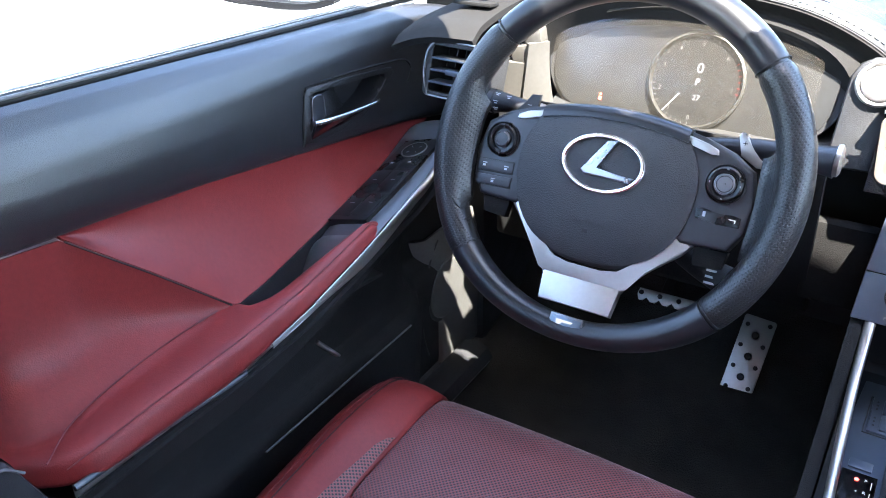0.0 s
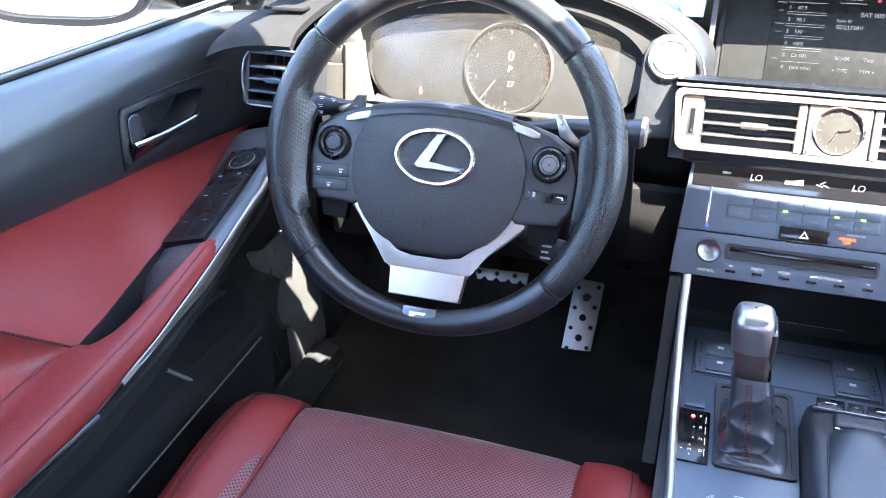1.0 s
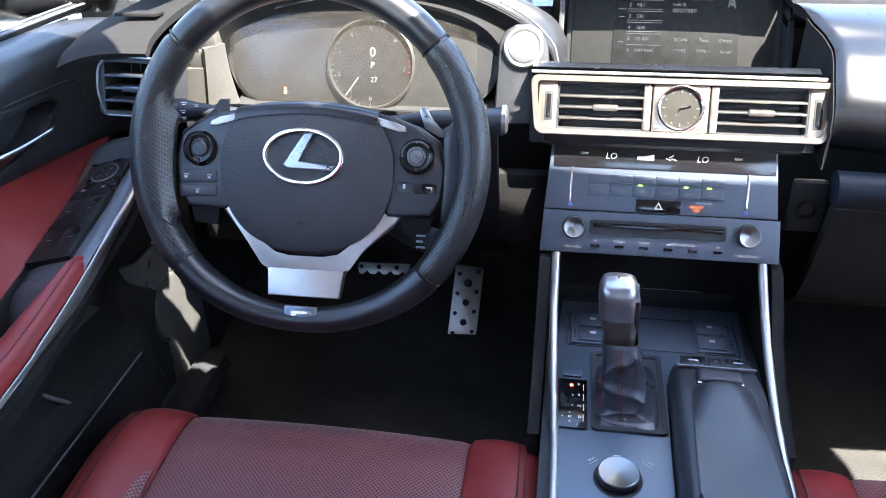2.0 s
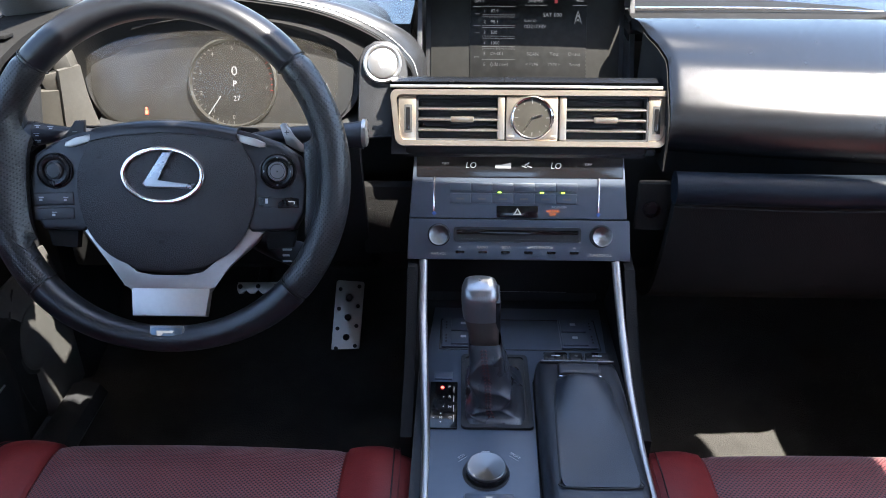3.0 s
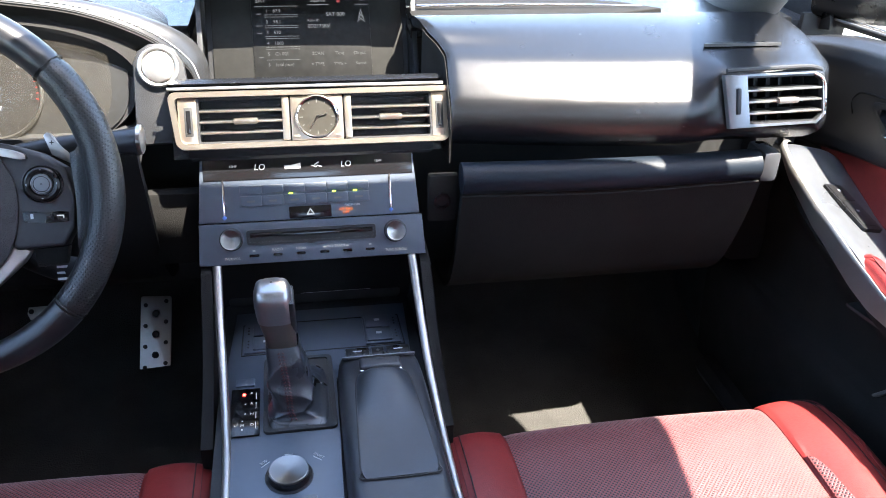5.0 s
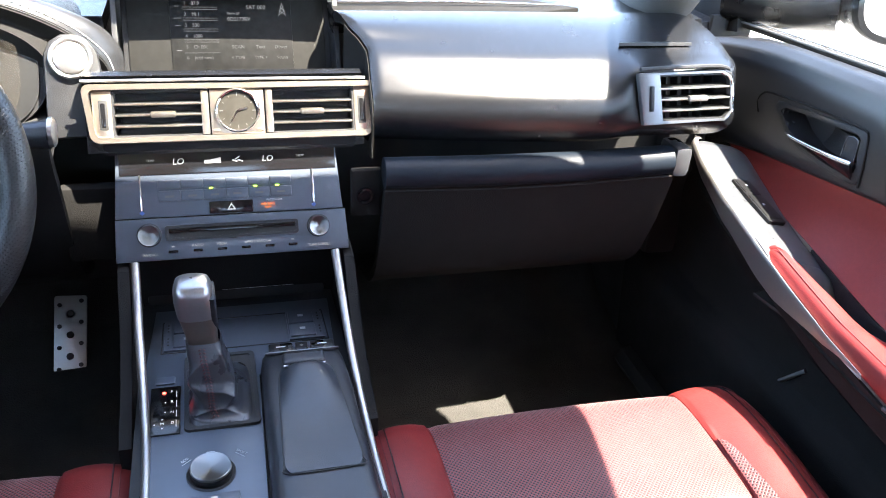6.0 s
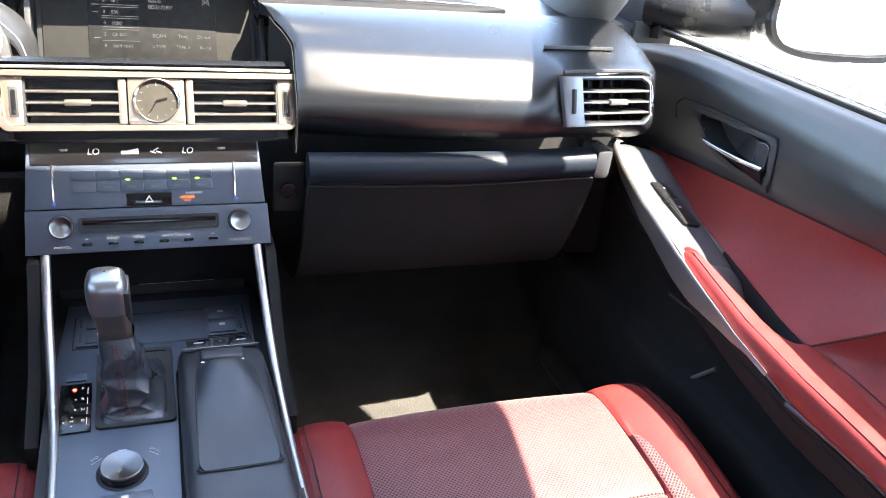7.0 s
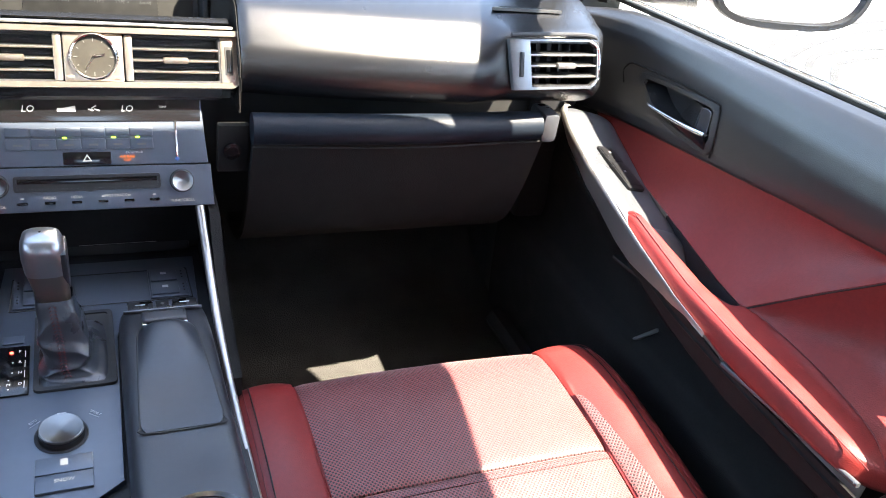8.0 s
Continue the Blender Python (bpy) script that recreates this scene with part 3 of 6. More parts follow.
def centre_stack(dash):
    m = axes_at((0.0065, 0.128, 0.6895), (1, 0, 0), (0, 0.42, 0.91))
    tapered = lambda line: [(x * (1 + (0.75 if x < 0 else 1.6) * y), y) for x, y in line]
    m = m @ pose(0.002, 0.0055, 0)
    band = part("centre_vent", frame_plate(tapered(rrect(0.312, 0.063, 0.009)), tapered(rrect(0.299, 0.0505, 0.006)), m @ pose(0, 0, -0.004), 0.008, 0.002), VENT_TRIM, dash, "satin silver frame round the centre vents")
    for s in (-1, 1):
        slat_vent(dash, m @ pose(s * 0.080, 0, -0.003), 0.096, 0.047, 3, "centre air vent with bright slat edges")
        cheek = part("vent_cheek", moved(rbox((0, 0, 0), (0.020, 0.0500, 0.010), 0.002), m @ pose(s * 0.1395, 0, -0.005)), VENT_TRIM, band, "satin silver cheek")
        part("wheel_slot", moved(rbox((0, 0, 0), (0.0085, 0.031, 0.001), 0.0004), m @ pose(s * 0.1385, -0.001, 0.0001)), RUBBER, cheek)
        part("vent_wheel", moved(rbox((0, 0, 0), (0.0045, 0.025, 0.003), 0.001), m @ pose(s * 0.1385, -0.001, 0.0002)), GLOSS, cheek)
        part("clock_post", moved(rbox((0, 0, 0), (0.008, 0.048, 0.012), 0.002), m @ pose(s * 0.0345, 0, -0.005)), VENT_TRIM, band)
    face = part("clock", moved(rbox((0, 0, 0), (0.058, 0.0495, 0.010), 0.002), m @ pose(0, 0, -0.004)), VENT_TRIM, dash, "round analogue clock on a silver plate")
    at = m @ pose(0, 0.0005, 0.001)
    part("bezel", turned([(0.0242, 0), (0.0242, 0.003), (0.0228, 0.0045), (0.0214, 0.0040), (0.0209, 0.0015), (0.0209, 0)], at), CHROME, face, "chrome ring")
    part("dial_face", turned([(0.0211, 0.0003), (0.0211, 0.0012), (0.001, 0.0012)], at), shader("clock_face_bronze", (0.030, 0.027, 0.021), 0.4, metal=0.3), face)
    for k in range(12):
        a = radians(30 * k)
        long = 0.004 if k % 3 == 0 else 0.002
        part("hour_mark", moved(rbox((0, 0, 0), (0.0009, long, 0.0006), 0), at @ pose(0.0176 * math.sin(a), 0.0176 * math.cos(a), 0.0017, 0, 0, -30 * k)), FAINT_INK, face)
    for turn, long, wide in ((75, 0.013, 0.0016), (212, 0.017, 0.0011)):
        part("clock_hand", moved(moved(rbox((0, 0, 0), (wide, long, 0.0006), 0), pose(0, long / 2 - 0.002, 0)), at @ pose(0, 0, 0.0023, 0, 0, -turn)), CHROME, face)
    for s in (-1, 1):
        part("clock_button", moved(rbox((0, 0, 0), (0.007, 0.003, 0.003), 0.001), m @ pose(s * 0.0235, -0.0205, 0.002)), VENT_TRIM, face)
    # ledge in front of the screen
    ledge = curve_at([(0, 0.118, 0.652), (0, 0.150, 0.717), (0, 0.149, 0.7240), (0, 0.158, 0.7285), (0, 0.180, 0.726), (0, 0.245, 0.695), (0, 0.27, 0.680)], 30)
    part("screen_ledge", surface(lambda u, v: (-0.150 + 0.300 * u, ledge[round(v * 30)].y + (0.008 if v < 0.2 else 0.0), ledge[round(v * 30)].z), 4, 30, 0.006), DASH_PAD, dash, "grained black ledge below the screen")
    part("ledge_lip", tube([(-0.150, 0.142, 0.7270), (0, 0.140, 0.7280), (0.152, 0.142, 0.7270)], 0.0018, 12, 8), SILVER, dash)
    under = rbox((0.003, 0.146, 0.657), (0.276, 0.040, 0.020), 0.006)
    part("vent_sill", under, DARK, dash)
    # screen
    sm = axes_at((0.008, 0.295, 0.757), (1, 0, 0), (0, 0.45, 0.89))
    screen = part("display", moved(rbox((0, 0, 0), (0.250, 0.150, 0.012), 0.004), sm @ pose(0, 0, -0.0085)), DARK, dash, "wide radio screen with grey surround")
    sur = sm @ pose(0.004, -0.013, -0.0018)
    part("display_surround", moved(rbox((0, 0, 0), (0.236, 0.142, 0.003), 0.001), sur @ pose(-0.004, 0.010, 0)), shader("matte_dusty_surround", (0.014, 0.0138, 0.0125), 0.7, vary=0.25, grain=25, spec=0.15), screen)
    pane = part("display_glass", moved(rbox((0, 0, 0), (0.146, 0.112, 0.002), 0.0006), sur @ pose(0.0, -0.010, 0.0016)), shader("dusty_screen_glass", (0.008, 0.008, 0.0075), 0.48, vary=0.5, grain=30, spec=0.15), screen, "dark glass with lit radio page")
    ink, dim = glowing("screen_white", (0.70, 0.74, 0.78), 0.032, 0.02), glowing("screen_grey", (0.35, 0.37, 0.38), 0.020, 0.02)

    def page(words, x, y, size, material=ink, align="LEFT"):
        lettering("screen_text", words, size, sur @ pose(x, y, 0.0028), material, pane, align)

    def bar(x, y, w, h, material=ink):
        part("screen_line", moved(rbox((0, 0, 0), (w, h, 0.0002), 0), sur @ pose(x, y, 0.0028)), material, pane)

    page("SAT", -0.0680, 0.0420, 0.0078)
    page("Source", 0.0090, 0.0420, 0.0066, align="CENTER")
    for y in (0.0475, 0.0365):
        bar(0.0090, y, 0.027, 0.0006), bar(0.0640, y, 0.018, 0.0006)
    bar(0.0645, 0.0420, 0.008, 0.0012), bar(0.0610, 0.0432, 0.004, 0.0012)
    page("SAT 000", 0.0300, 0.0245, 0.0068, align="CENTER")
    page("Radio ID", -0.0050, 0.0170, 0.0042)
    page("0D2173RV", -0.0050, 0.0100, 0.0062)
    for k, (a, b) in enumerate((("1", "87.9"), ("2", "98.1"), ("3", "530"), ("4", "1000"), ("5", "Ch 001"), ("6", "(add new)"))):
        y = 0.0290 - 0.0132 * k
        m = ink if k < 4 else dim
        page(a, -0.0560, y, 0.0056, m), page(b, -0.0470, y, 0.0056, m)
        bar(-0.0370, y + 0.0060, 0.041, 0.0005, m)
        if k < 4:
            bar(-0.0370, y - 0.0046, 0.041, 0.0004, m)
    for y, w in ((0.0345, 0.010), (0.0255, 0.005), (0.0110, 0.009), (0.0020, 0.006), (-0.0280, 0.006)):
        bar(-0.0640, y, w, 0.0006)
    for x, words in ((0.0060, "SCAN"), (0.0330, "Text"), (0.0580, "Direct"), ):
        page(words, x, -0.0240, 0.0058, dim, "CENTER")
    for x, words in ((0.0050, "< TYPE"), (0.0330, "TYPE >"), (0.0590, "Sound")):
        page(words, x, -0.0370, 0.0052, dim, "CENTER")
    for x0, x1, y0, y1 in ((0.0575, 0.0620, 0.014, 0.030), (0.0665, 0.0620, 0.014, 0.030), (0.0585, 0.0655, 0.016, 0.021), (0.0655, 0.0585, 0.016, 0.021), (0.0600, 0.0640, 0.021, 0.026), (0.0640, 0.0600, 0.021, 0.026)):
        long, turn = math.hypot(x1 - x0, y1 - y0), math.degrees(math.atan2(y1 - y0, x1 - x0))
        part("mast_line", moved(rbox((0, 0, 0), (long, 0.0006, 0.0002), 0), sur @ pose((x0 + x1) / 2, (y0 + y1) / 2, 0.0028, 0, 0, turn)), ink, pane)
    part("note_mark", moved(rbox((0, 0, 0), (0.004, 0.006, 0.0002), 0), sur @ pose(0.0345, 0.0420, 0.0028)), glowing("screen_red", (0.8, 0.12, 0.12), 0.03), pane)
    part("display_hood", surface(lambda u, v: (0.008 + (u - 0.5) * 0.29, 0.254 + 0.146 * v, 0.832 + 0.008 * math.sin(math.pi * u)), 8, 4, 0.012), MATT_BLACK, screen)
    for s in (-1, 1):
        part("display_cheek", prism([(0.24, 0.69), (0.40, 0.69), (0.40, 0.825), (0.315, 0.825)], axes_at((0.008 + s * 0.131 - 0.003, 0, 0), (0, 1, 0), (0, 0, 1)), 0.006, 0.001), BAND, screen)
    # stack body and controls
    pm = axes_at((-0.003, 0.080, 0.543), (1, 0, 0), (0, 0.447, 0.894))
    body = part("stack_body", prism([(0.085, 0.540), (0.145, 0.660), (0.42, 0.660), (0.42, 0.43), (0.16, 0.43), (0.135, 0.47), (0.128, 0.532)], axes_at((-0.122, 0, 0), (0, 1, 0), (0, 0, 1)), 0.240, 0.004), MATT_BLACK, dash)
    upper = part("climate_panel", prism([(-0.126, 0.0455), (0.124, 0.0455), (0.118, 0.130), (-0.120, 0.130)], pm @ pose(0, 0, -0.006), 0.010, 0.002), SATIN, dash, "satin charcoal climate panel with thin buttons")
    lower = part("radio_panel", prism([(-0.128, -0.002), (0.128, -0.002), (0.126, 0.0445), (-0.126, 0.0445)], pm @ pose(0, 0, -0.008), 0.016, 0.002), SATIN, dash, "satin charcoal radio panel with two knobs")
    part("display_strip", moved(rbox((0, 0, 0), (0.236, 0.032, 0.002), 0.0008), pm @ pose(0, 0.1085, 0.004)), GLOSS, upper)
    for words, x in (("LO", -0.056), ("LO", 0.041)):
        lettering("temperature", words, 0.0095, pm @ pose(x, 0.106, 0.0053), WHITE_INK, upper, slant=0.15)
    for words, x in (("TEMP", -0.085), ("TEMP", 0.078)):
        lettering("legend", words, 0.0036, pm @ pose(x, 0.108, 0.0053), WHITE_INK, upper)
    part("fan_icon", prism([(-0.010, -0.003), (0.008, -0.003), (0.008, 0.0035), (-0.004, 0.001), (-0.010, 0.001)], pm @ pose(-0.018, 0.106, 0.0051), 0.0003, 0), WHITE_INK, upper)
    for dx, dy, rz in ((0, 0.002, 30), (-0.003, -0.001, -20), (0.003, -0.001, -20)):
        part("flow_icon", moved(rbox((0, 0, 0), (0.006, 0.0013, 0.0003), 0), pm @ pose(0.008 + dx, 0.106 + dy, 0.0053, 0, 0, rz)), WHITE_INK, upper)
    for k in range(6):
        x = -0.0675 + 0.0243 * k
        part("climate_button", moved(rbox((0, 0, 0), (0.0238, 0.0095, 0.004), 0.001), pm @ pose(x, 0.0815, 0.004)), SATIN, upper)
        b = part("climate_button", moved(rbox((0, 0, 0), (0.0238, 0.0115, 0.004), 0.001), pm @ pose(x, 0.0685, 0.004)), SATIN, upper)
        part("button_mark", moved(rbox((0, 0, 0), (0.009, 0.0022, 0.0004), 0), pm @ pose(x, 0.0680, 0.0062)), FAINT_INK, b)
        if k in (2, 4, 5):
            part("indicator", moved(rbox((0, 0, 0), (0.004, 0.0009, 0.0006), 0), pm @ pose(x - 0.004, 0.0755, 0.0062)), glowing("green_indicator", (0.45, 0.9, 0.05), 1.2), upper)
    for x in (-0.0975, 0.0905):
        part("temperature_slider", moved(rbox((0, 0, 0), (0.0022, 0.040, 0.002), 0.0008), pm @ pose(x, 0.073, 0.0045)), CHROME, upper)
        part("slider_tip", moved(rbox((0, 0, 0), (0.004, 0.004, 0.001), 0.0008), pm @ pose(x, 0.051, 0.0047, 0, 0, 45)), shader("blue_mark", (0.05, 0.12, 0.4), 0.5), upper)
    hz = part("hazard_button", moved(rbox((0, 0, 0), (0.048, 0.0135, 0.004), 0.0015), pm @ pose(-0.002, 0.0535, 0.004)), GLOSS, upper)
    part("hazard_mark", frame_plate([(0, 0.0045), (-0.0048, -0.0035), (0.0048, -0.0035)], [(0, 0.0022), (-0.0027, -0.0022), (0.0027, -0.0022)], pm @ pose(-0.002, 0.0535, 0.0061), 0.0004, 0.0001), WHITE_INK, hz)
    amber = glowing("amber_legend", (1.0, 0.22, 0.02), 0.16, 0.05)
    lettering("legend", "AIR BAG", 0.0042, pm @ pose(0.0385, 0.0545, 0.0046), amber, upper)
    lettering("legend", "OFF", 0.0042, pm @ pose(0.0385, 0.0505, 0.0046), amber, upper)
    lettering("legend", "PASSENGER", 0.0034, pm @ pose(0.046, 0.0590, 0.0046), GREY_INK, upper)
    for x, words in ((-0.0915, "PWR\u00b7VOL"), (0.0935, "TUNE\u00b7SCROLL")):
        knob = part("knob", turned([(0.0118, 0.0), (0.0114, 0.012), (0.0108, 0.0132), (0.0102, 0.0128), (0.0005, 0.0108)], pm @ pose(x, 0.0265, 0.006), 44), spun("spun_aluminium", (0.26, 0.27, 0.27), 0.30, "Y"), lower, "spun aluminium knob")
        part("knob_collar", turned([(0.0132, 0.0), (0.0132, 0.002), (0.0119, 0.003)], pm @ pose(x, 0.0265, 0.006), 44), DARK, knob)
        lettering("legend", words, 0.0040, pm @ pose(x, 0.0045, 0.0083), WHITE_INK, lower)
    slot = part("disc_slot", frame_plate(rrect(0.146, 0.017, 0.003), rrect(0.140, 0.011, 0.002), pm @ pose(-0.002, 0.0275, 0.006), 0.004), DARK, lower)
    part("slot_mouth", moved(rbox((0, 0, 0), (0.140, 0.011, 0.001), 0), pm @ pose(-0.002, 0.0275, 0.0085)), RUBBER, slot)
    part("slot_flap", moved(rbox((0, 0, 0), (0.138, 0.0045, 0.002), 0.0005), pm @ pose(-0.002, 0.0300, 0.0092)), GLOSS, slot)
    part("slot_notch", turned([(0.012, 0), (0.011, 0.0015), (0.001, 0.0015)], pm @ pose(-0.002, 0.026, 0.0075) @ Matrix.Diagonal((1, 0.7, 1, 1)), 24), DARK, slot)
    for k, words in enumerate(("\u25b2", "RADIO", "MEDIA", "<", ">", "II")):
        x = -0.0675 + 0.0262 * k
        b = part("radio_button", moved(rbox((0, 0, 0), (0.010, 0.0028, 0.003), 0.001), pm @ pose(x, 0.0070, 0.0085)), GLOSS, lower)
        if words in ("RADIO", "MEDIA"):
            lettering("legend", words, 0.0040, pm @ pose(x, 0.0125, 0.0084), WHITE_INK, b)
        else:
            part("button_mark", moved(rbox((0, 0, 0), (0.003, 0.0016, 0.0003), 0), pm @ pose(x, 0.0125, 0.0084)), WHITE_INK, b)
    lettering("legend", "PRST\u00b7TRACK", 0.0040, pm @ pose(0.024, 0.0127, 0.0084), WHITE_INK, lower)
    # open tray below
    tray = part("tray", rbox((-0.003, 0.155, 0.486), (0.216, 0.02, 0.094), 0.004), RUBBER, dash)
    for k in range(3):
        part("tray_legend", moved(rbox((0, 0, 0), (0.016, 0.0016, 0.0006), 0), axes_at((-0.012 + 0.0265 * k, 0.1440, 0.4605), (1, 0, 0), (0, 0.2, 1))), GREY_INK, tray)
    part("tray_line", moved(rbox((0, 0, 0), (0.088, 0.0007, 0.0006), 0), axes_at((0.022, 0.1440, 0.4560), (1, 0, 0), (0, 0.2, 1))), GREY_INK, tray)
    for s in (-1, 1):
        part("stack_cheek", prism([(0.125, 0.545), (0.065, 0.538), (0.02, 0.49), (-0.03, 0.455), (-0.10, 0.432), (-0.10, 0.30), (0.40, 0.30), (0.40, 0.545)], axes_at((s * 0.124 - 0.006, 0, 0), (0, 1, 0), (0, 0, 1)), 0.012, 0.003), MATT_BLACK, dash)


def instruments(dash):
    """Hood, gauges, start button and the driver's end of the dash."""
    back = axes_at((-0.354, 0.192, 0.722), (1, 0, 0), (0, 0.34, 0.94))
    gauge = part("gauge_unit", prism(ellipse(0.165, 0.082, 64, 0, 0.005, 2.6), back @ pose(0, 0, -0.02), 0.012, 0.002), DARK, dash, "round dial and dark display under a dusty lens")
    part("cluster_face", prism(ellipse(0.156, 0.075, 64, 0, 0.003, 3.0), back @ pose(0, 0, -0.008), 0.003, 0), shader("dim_display_face", (0.012, 0.012, 0.0115), 0.5, vary=0.2, grain=40), gauge)
    ring = back @ pose(0.0135, -0.009, -0.004)
    part("dial_ring", turned([(0.0530, 0), (0.0530, 0.004), (0.0505, 0.006), (0.0485, 0.003), (0.0485, 0)], ring, 60), shader("gauge_ring_grey", (0.050, 0.048, 0.043), 0.45, metal=0.4), gauge)
    part("dial_plate", turned([(0.0486, 0), (0.0486, 0.0012), (0.001, 0.0012)], ring, 60), MATT_BLACK, gauge)
    for k, turn in enumerate((270, 234, 198, 162, 126, 90, 44, -8)):
        a = radians(turn)
        lettering("numeral", str(k), 0.0068, ring @ pose(0.040 * math.cos(a), 0.040 * math.sin(a), 0.0016), FAINT_INK, gauge)
    for k in range(36):
        a = radians(270 - 8.0 * k)
        part("tick", moved(rbox((0, 0, 0), (0.0032, 0.0007, 0.0003), 0), ring @ pose(0.0465 * math.cos(a), 0.0465 * math.sin(a), 0.0016, 0, 0, math.degrees(a))), FAINT_INK if k < 30 else shader("red_tick", (0.5, 0.03, 0.02), 0.5), gauge)
    lettering("speed", "0", 0.0155, ring @ pose(0.002, 0.0135, 0.0016), WHITE_INK, gauge)
    lettering("gear", "P", 0.0095, ring @ pose(0.002, -0.001, 0.0016), GREY_INK, gauge)
    lettering("reading", "27", 0.0085, ring @ pose(0.004, -0.018, 0.0016), WHITE_INK, gauge)
    part("needle", moved(rbox((0, 0, 0), (0.026, 0.0013, 0.0012), 0.0003), ring @ pose(-0.022, -0.026, 0.003, 0, 0, 55)), WHITE_INK, gauge)
    red = glowing("red_warning", (1.0, 0.08, 0.04), 1.6)
    part("belt_lamp", turned([(0.0014, 0), (0.0014, 0.0004), (0.0001, 0.0004)], back @ pose(-0.0915, -0.0395, -0.004), 12), red, gauge)
    part("belt_lamp_body", moved(rbox((0, 0, 0), (0.0035, 0.0045, 0.0004), 0.0001), back @ pose(-0.0915, -0.0440, -0.004)), red, gauge)
    glass = part("cluster_lens", surface(lambda u, v: back @ Vector((-0.0095 + 0.1485 * v * math.copysign(abs(math.cos(2 * math.pi * u)) ** 0.68, math.cos(2 * math.pi * u)), 0.003 + 0.077 * v * math.copysign(abs(math.sin(2 * math.pi * u)) ** 0.68, math.sin(2 * math.pi * u)), 0.012 - 0.010 * v * v)), 48, 8, 0, True), LENS, gauge, "dusty clear lens")
    glass.visible_shadow = False
    # hood round the gauges
    def arch(w, h, lift, y, n=40):
        return [Vector((-0.352 + w * math.cos(math.pi * (1 - k / n)), y, 0.700 + lift + h * math.sin(math.pi * k / n) ** 0.62)) for k in range(n + 1)]

    def lipped(line, reach):
        return [p + Vector((0, -reach * smooth_step(-0.42, -0.33, p.x), 0)) for p in line]

    rows = [arch(0.158, 0.082, -0.016, 0.204), arch(0.168, 0.096, -0.012, 0.198), lipped(arch(0.178, 0.110, -0.008, 0.190), -0.032), lipped(arch(0.188, 0.119, -0.006, 0.186), -0.036), lipped(arch(0.197, 0.124, -0.004, 0.194), -0.032), arch(0.212, 0.126, -0.008, 0.27), arch(0.220, 0.10, -0.02, 0.40)]
    part("cluster_hood", surface(lambda u, v: rows[4 + round(v * 2)][round(u * 40)], 40, 2, 0.004), PAD, dash, "grained black hood over the gauges")
    part("hood_lining", surface(lambda u, v: rows[round(v * 4)][round(u * 40)], 40, 4, 0.004), MATT_BLACK, dash, "matt black lining of the hood")
    # leather brow with a stitched lower edge, and the dark flank below it down to the gauges
    stitch_line = curve_at([(-0.420, 0.188, 0.8215), (-0.300, 0.198, 0.8074), (-0.232, 0.203, 0.7937), (-0.173, 0.210, 0.7661), (-0.1375, 0.218, 0.7336), (-0.1275, 0.222, 0.7116), (-0.1240, 0.226, 0.690)], 48)
    brow_line = curve_at([(-0.400, 0.232, 0.827), (-0.260, 0.228, 0.8055), (-0.192, 0.233, 0.7895), (-0.137, 0.240, 0.7615), (-0.116, 0.246, 0.732), (-0.1140, 0.248, 0.7045), (-0.1135, 0.250, 0.682)], 48)

    def brow(u, v):
        a, b = stitch_line[round(u * 48)], brow_line[round(u * 48)]
        return a.lerp(b, v) + Vector((0.25, -0.35, 0.9)) * 0.0070 * math.sin(math.pi * min(1, 0.08 + 0.92 * v))

    band = part("hood_band", surface(brow, 48, 12, 0.006), BAND, dash, "grey leather brow sweeping down beside the screen")

    def flank(u, v):
        k = 12 + 28 * u
        inner = rows[1][int(k)].lerp(rows[1][min(40, int(k) + 1)], k - int(k))
        return stitch_line[round(u * 48)].lerp(inner, v) + Vector((0, 0.010 * math.sin(math.pi * v), 0))

    part("hood_flank", surface(flank, 48, 10, 0.004), MATT_BLACK, dash, "dark concave flank of the gauge hood")
    for k in range(0, 47):
        a, b = brow(k / 48, 0.14), brow((k + 1) / 48, 0.14)
        part("stitch", tube([a.lerp(b, 0.15) + Vector((0, -0.0006, 0.0010)), a.lerp(b, 0.80) + Vector((0, -0.0006, 0.0010))], 0.0007, 1, 5), GREY_INK, band)
    part("band_seam", tube([p + Vector((0, -0.0012, 0)) for p in stitch_line], 0.0010, 60, 6, smooth=False), RUBBER, band)
    # panel with the start button
    sm = axes_at((-0.1620, 0.184, 0.7395), (1, 0.10, 0), (0, 0.38, 0.92))
    bezel = part("start_panel", prism([(-0.0270, 0.006), (-0.033, -0.085), (0.024, -0.085), (0.030, -0.020), (0.0275, 0.006), (0.020, 0.0195), (0.008, 0.0265), (-0.008, 0.0265), (-0.020, 0.0195)], sm @ pose(0, 0, -0.024), 0.020, 0.006), BAND, dash)
    ringm = sm @ pose(0, 0, -0.003)
    button = part("start_button", turned([(0.0222, 0), (0.0222, 0.004), (0.0205, 0.0055), (0.0185, 0.0045), (0.0180, 0.0020), (0.0172, 0.0020), (0.0168, 0.0050), (0.0150, 0.0062), (0.001, 0.0058)], ringm, 44), SILVER, dash, "round silver engine start button")
    for k in range(3):
        part("button_legend", moved(rbox((0, 0, 0), (0.012 - 0.003 * k, 0.0010, 0.0003), 0), ringm @ pose(0, 0.004 - 0.004 * k, 0.0061)), GREY_INK, button)
    # driver's end
    left = curve_at([(0, 0.74, 0.770), (0, 0.40, 0.772), (0, 0.20, 0.776), (0, 0.112, 0.768), (0, 0.082, 0.754)], 24)
